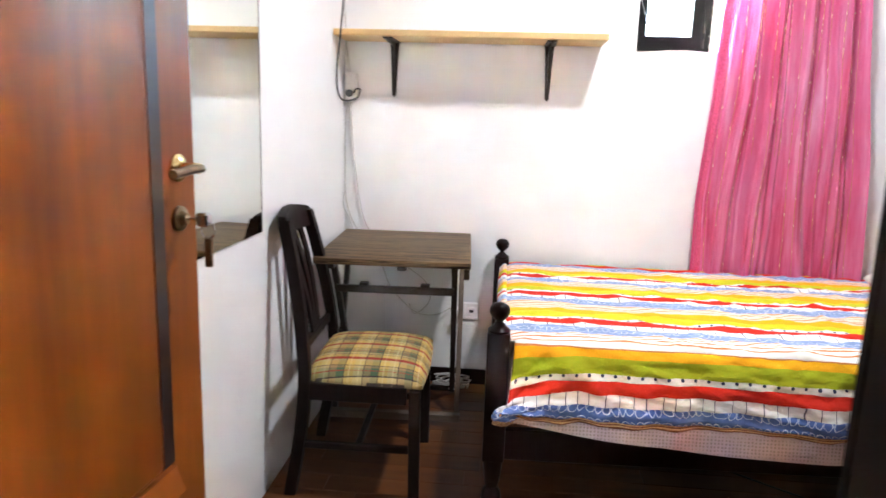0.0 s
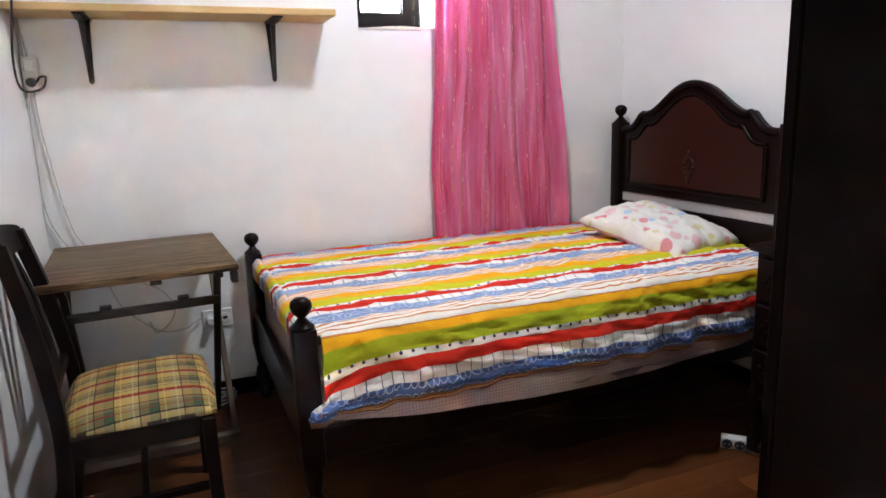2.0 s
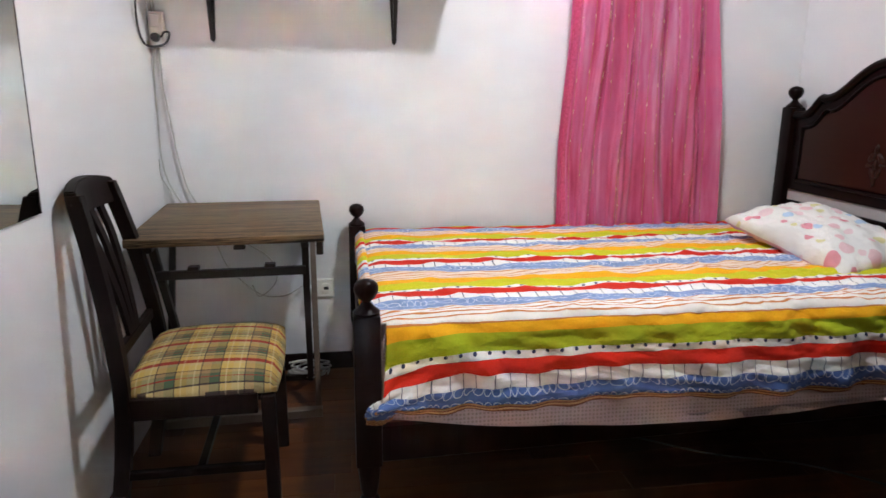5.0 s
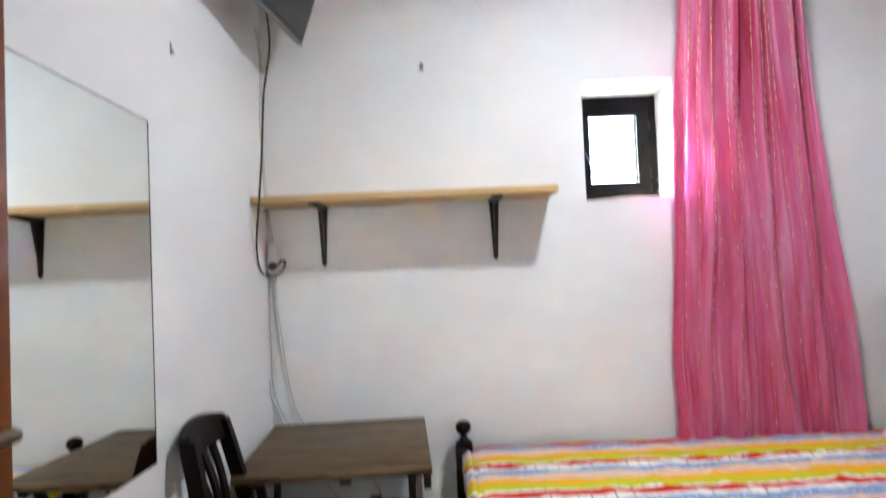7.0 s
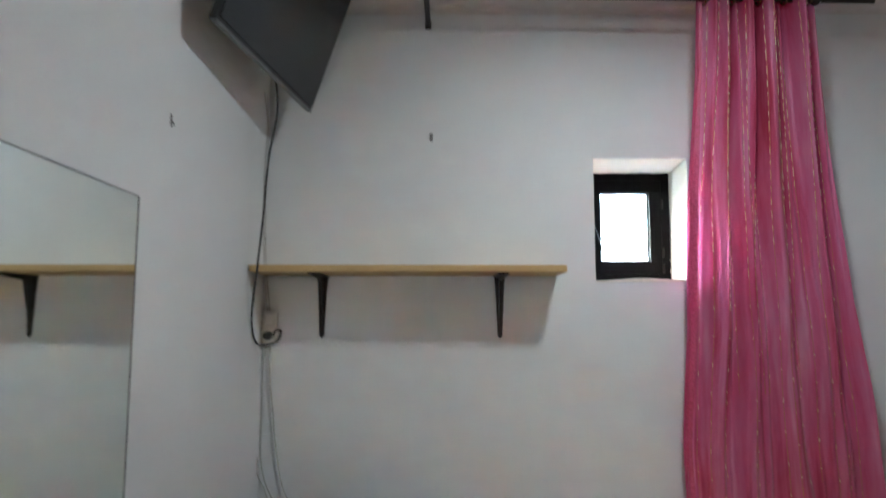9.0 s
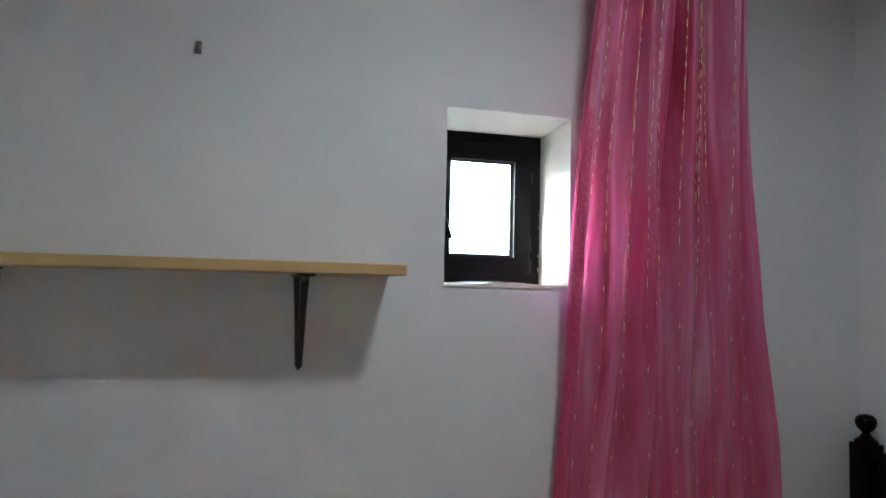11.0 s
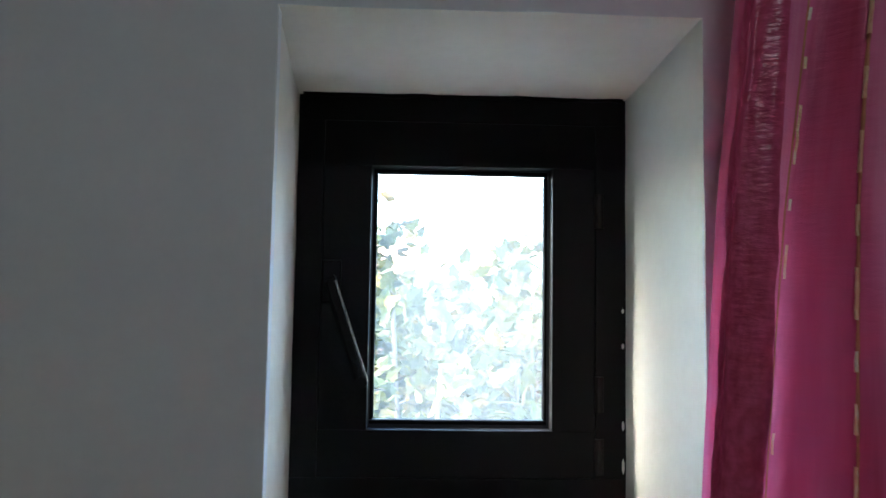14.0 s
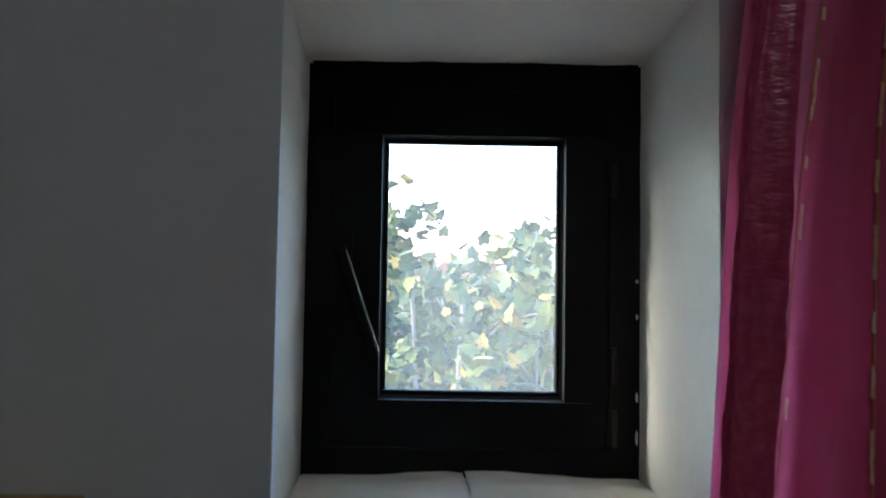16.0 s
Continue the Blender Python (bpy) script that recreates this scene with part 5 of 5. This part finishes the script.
for x in (-0.021, 0.021):
    bm = lathe(bmesh.new(), [(0.016, -0.0245), (0.018, -0.0205)], (x, 0, 0.022), 18, "y")
    w = part("socket", bm, dark_plastic, ext, "dark round socket")
    for dx in (-0.008, 0.008):
        bm = lathe(bmesh.new(), [(0.003, -0.0255), (0.003, -0.0246)], (x + dx, 0, 0.022), 8, "y")
        part("socket_hole", bm, grey_plastic, w)
solid("extension_cable", tube(bmesh.new(), [(2.262, -1.375, 0.016), (2.30, -1.42, 0.008), (2.36, -1.36, 0.008), (2.42, -1.22, 0.008), (2.2, -1.02, 0.008), (1.9, -0.9, 0.008), (1.5, -0.6, 0.008)], 0.0035, 6, 6), cable_black, "dark cable of the extension socket on the floor", "cable", smooth=60)

# ---- tall dark cabinet beside the doorway ----
wardrobe = thing("wardrobe", (1.70, -2.625, 0), "tall near-black wooden wardrobe beside the doorway", "wardrobe")
part("body", B((-0.545, -0.215, 0.06), (0.545, 0.200, 2.04), 0.004), wardrobe_wood, wardrobe)
part("plinth", B((-0.535, -0.19, 0.0), (0.535, 0.17, 0.0595), 0.003), wardrobe_wood, wardrobe)
part("cornice", B((-0.552, -0.215, 2.041), (0.552, 0.226, 2.085), 0.008, seg=2), wardrobe_wood, wardrobe)
for x in (-0.543, 0.003):
    d = part("door", B((x, 0.201, 0.075), (x + 0.540, 0.222, 2.025), 0.004), wardrobe_wood, wardrobe)
    part("door_panel", B((x + 0.07, 0.2225, 0.18), (x + 0.47, 0.2285, 1.92), 0.005), wardrobe_wood, d)
    bm = lathe(bmesh.new(), [(0.007, 0.2225), (0.007, 0.237), (0.014, 0.244), (0.010, 0.254)], (x + (0.51 if x < 0 else 0.03), 0, 1.05), 12, "y")
    part("knob", bm, bronze, d, "bronze knob")

# ---- the open door ----
door = thing("door_1", (0.093, D + 0.045, 0), "open glossy orange-brown panelled wooden door", "door", kind="structure")
door.matrix_world = pose(0.093, D + 0.045, 0, 0, 0, -4.0)
LW = 0.935
leaf = part("leaf", B((-0.036, 0.0, 0.012), (0.0, LW, 2.06), 0.003), door_wood, door)
# flat strip, no recess; its dark colour paints the groove's shade
part("groove", B((0.0003, LW - 0.165, 0.60), (0.0011, LW - 0.112, 2.0)), groove_shade, door, "flat dark strip for the shaded groove beside the stile")
bm = B((0.0012, 0.10, 0.61), (0.016, LW - 0.166, 1.985), 0.012, seg=2)
part("raised_panel", bm, door_wood, door)
bm = bmesh.new()
slab(bm, [(0.0, 0.02), (0.03, 0.02), (0.03, 0.55), (0.012, 0.598), (0.0, 0.598)], "y", 0.02, LW - 0.125)
part("bottom_rail", bm, door_wood, door, "", None)
bm = bmesh.new()
HZ = 1.165
lathe(bm, [(0.026, 0.0005), (0.026, 0.005), (0.020, 0.009), (0.011, 0.011), (0.010, 0.045)], (0, LW - 0.062, HZ), 20, "x")
hd = part("rose", bm, brass, door, "brass handle rose")
bm = tube(bmesh.new(), [(0.040, LW - 0.062, HZ), (0.052, LW - 0.068, HZ + 0.001), (0.055, LW - 0.10, HZ + 0.002), (0.054, LW - 0.165, HZ - 0.004)], 0.0085, 10, 5)
part("lever", bm, bronze, door, "dark bronze door lever")
bm = lathe(bmesh.new(), [(0.024, 0.0005), (0.024, 0.005), (0.015, 0.008), (0.010, 0.018)], (0, LW - 0.062, HZ - 0.095), 20, "x")
part("lock", bm, bronze, door, "bronze lock rose")
bm = bmesh.new()
lathe(bm, [(0.0035, 0.018), (0.0035, 0.04)], (0, LW - 0.062, HZ - 0.095), 8, "x")
box(bm, (0.038, LW - 0.073, HZ - 0.108), (0.062, LW - 0.051, HZ - 0.082), 0.004)
part("key", bm, chrome, door, "steel key in the lock")
bm = tube(bmesh.new(), [(0.058 + 0.014 * math.sin(a), LW - 0.062, HZ - 0.115 + 0.016 * math.cos(a)) for a in [i * math.pi / 6 for i in range(13)]], 0.0015, 6, 0)
part("key_ring", bm, chrome, door)
bm = B((0.052, LW - 0.068, HZ - 0.185), (0.066, LW - 0.058, HZ - 0.130), 0.002)
part("key", bm, bronze, door)
frame_ = thing("door_frame", (0, D, 0), "orange-brown wooden door frame", "door frame", kind="structure")
part("jamb", B((DX0 + 0.001, -0.2, 0.0), (DX0 + 0.02, 0.012, DZ - 0.001)), frame_wood, frame_)
part("jamb", B((DX1 - 0.02, -0.2, 0.0), (DX1 - 0.001, 0.012, DZ - 0.001)), frame_wood, frame_)
part("head", B((DX0 + 0.021, -0.2, DZ - 0.02), (DX1 - 0.021, 0.012, DZ - 0.001)), frame_wood, frame_)
part("casing", B((DX1 - 0.004, 0.0125, 0.0), (DX1 + 0.066, 0.026, DZ + 0.06), 0.004), frame_wood, frame_)
part("casing", B((0.004, 0.0125, DZ + 0.061), (DX1 + 0.066, 0.026, DZ + 0.12), 0.004), frame_wood, frame_)

# ---- ceiling lamp ----
lamp = thing("ceiling_lamp", (LAMP[0], LAMP[1], H), "flat round white ceiling lamp, lit", "lamp")
part("rim", lathe(bmesh.new(), [(0.098, -0.001), (0.100, -0.018), (0.092, -0.024), (0.090, -0.0185)], (0, 0, 0), 32), white_plastic, lamp)
part("diffuser", lathe(bmesh.new(), [(0.088, -0.019), (0.080, -0.024), (0.05, -0.026), (0.001, -0.026)], (0, 0, 0), 32), m_bulb, lamp, "glowing opal diffuser", 60)

# ---- baseboards ----
bm = bmesh.new()
box(bm, (0.0, -0.012, 0.0), (W, -0.0005, 0.075), 0.002)
solid("baseboard", bm, dark_wood, "dark wooden baseboard", "baseboard", kind="structure")
bm = bmesh.new()
box(bm, (W - 0.012, D + 0.41, 0.0), (W - 0.0005, -0.013, 0.075), 0.002)
solid("baseboard", bm, dark_wood, "dark wooden baseboard", "baseboard", kind="structure")

# ---- outdoors ----
bm = bmesh.new()
bmesh.ops.create_grid(bm, x_segments=2, y_segments=2, size=900, matrix=pose(0, 0, -1.6))
solid("ground", bm, soil, "weedy brown earth of the garden outside", "ground", kind="structure", smooth=None)

house = thing("house", (-3.5, 24.0, -1.6), "terracotta-rendered house with a tiled roof beyond the garden", "house")
hw = bmesh.new()
box(hw, (-7, 0, 0), (7, 7, 4.0))
part("wall", hw, render_paint, house, "", None)
hw = bmesh.new()
slab(hw, [(-0.5, 4.0), (7.5, 4.0), (7.5, 4.12), (3.5, 5.5), (-0.5, 4.12)], "x", -7.4, 7.4)
part("roof", hw, roof_tile, house, "", None)
for x in (-5, -2, 1.2, 4.4):
    wdw = part("window", B((x, -0.06, 1.4), (x + 1.1, -0.002, 2.7), 0.01), white_plastic, house)
    part("pane", B((x + 0.1, -0.075, 1.5), (x + 1.0, -0.0605, 2.6)), m_screen, wdw)
bm = bmesh.new()
NH = 60
a_, b_2 = [], []
for i in range(NH + 1):
    x = -160 + 320 * i / NH
    a_.append(bm.verts.new((x, 120, -2)))
    b_2.append(bm.verts.new((x, 150, 11 + 7 * noise.noise((x * 0.012, 2, 0)) + 1.5 * noise.noise((x * 0.08, 5, 0)))))
for i in range(NH):
    bm.faces.new((a_[i], a_[i + 1], b_2[i + 1], b_2[i]))
solid("hill", bm, hill_green, "hazy wooded hill in the distance", "hill", kind="stuff", smooth=60)


def leaf_shape(bm, at, size, turn):
    """A lobed vine leaf folded along its midrib."""
    outline = [(0, 0.03), (0.20, -0.14), (0.44, 0.02), (0.35, 0.20), (0.48, 0.43), (0.29, 0.53), (0.18, 0.72), (0, 0.92),
               (-0.18, 0.72), (-0.29, 0.53), (-0.48, 0.43), (-0.35, 0.20), (-0.44, 0.02), (-0.20, -0.14)]
    vs = [bm.verts.new(at + turn @ (Vector((x, y, 0.30 * abs(x) - 0.30 * y * y - 0.25 * x * x)) * size)) for x, y in outline]
    c = bm.verts.new(at + turn @ (Vector((0, 0.3, -0.02)) * size))
    for i in range(14):
        bm.faces.new((c, vs[i], vs[(i + 1) % 14]))


def vine(at, height, spread, leaves, seed, size):
    rv = random.Random(seed)
    root = thing("vine_bush", at, "tangled vine bush with large pale green lobed leaves", "bush", group="bushes outside the window")
    stems = bmesh.new()
    crown = bmesh.new()
    tips = []
    for k in range(15):
        a = rv.uniform(0, 2 * math.pi)
        r = spread * rv.uniform(0.15, 1.0)
        h = height * rv.uniform(0.7, 1.05)
        pts = [(0.1 * math.cos(a), 0.1 * math.sin(a), 0), (r * 0.4 * math.cos(a), r * 0.4 * math.sin(a), h * 0.45),
               (r * 0.8 * math.cos(a + 0.2), r * 0.8 * math.sin(a + 0.2), h * 0.8), (r * math.cos(a + 0.3), r * math.sin(a + 0.3), h)]
        tube(stems, pts, 0.011, 6, 5)
        line = smooth_line(pts, 8)
        tips += line[4:]
        for q in range(4):
            b = line[rv.randrange(10, len(line))]
            e = b + Vector((rv.uniform(-0.4, 0.4), rv.uniform(-0.4, 0.4), rv.uniform(-0.05, 0.35)))
            tube(stems, [b, (b + e) / 2 + Vector((0, 0, 0.05)), e], 0.006, 5, 4)
            tips += [b + (e - b) * f for f in (0.4, 0.7, 1.0)]
    for k in range(leaves):
        c = Vector(tips[rv.randrange(len(tips))]) + Vector([rv.gauss(0, 0.075) for _ in range(3)])
        e = Euler((radians(rv.uniform(10, 100)), radians(rv.uniform(-40, 40)), rv.uniform(0, 6.28)))
        leaf_shape(crown, c, size * rv.uniform(0.6, 1.25), e.to_matrix())
    part("stems", stems, bark, root)
    part("leaves", crown, m_leaf, root, "lobed vine leaves", None)
    return root


vine((1.45, 2.9, -1.6), 3.36, 0.95, 3600, 3, 0.088)
vine((2.35, 3.7, -1.6), 3.4, 1.0, 2500, 5, 0.11)
vine((0.95, 4.2, -1.6), 3.75, 0.95, 2500, 8, 0.1)
vine((1.55, 5.2, -1.6), 3.72, 1.35, 3200, 11, 0.13)

# ---- floorboards ----
floor = solid("floor", B((-0.6, -5.15, -0.06), (W + 0.16, 0.0, -0.004)), floor_wood, "dark red-brown varnished wooden floorboards", "floor", kind="structure", smooth=None)
rf = random.Random(2)
lengths = [0.6, 0.85, 1.1, 1.4]
PWD = 0.105
plank_mesh = {}
for ln in lengths:
    plank_mesh[ln] = finish("plank", B((0, 0, -0.0035), (ln - 0.0015, PWD - 0.0015, 0.0), 0.0008), floor_wood)
y = D - 0.2
while y < -0.0:
    x = -rf.uniform(0, 0.5)
    while x < W:
        ln = rf.choice(lengths)
        ob = new("plank", plank_mesh[ln])
        ob.location = (x, y, 0)
        ob.parent = floor
        x += ln
    y += PWD
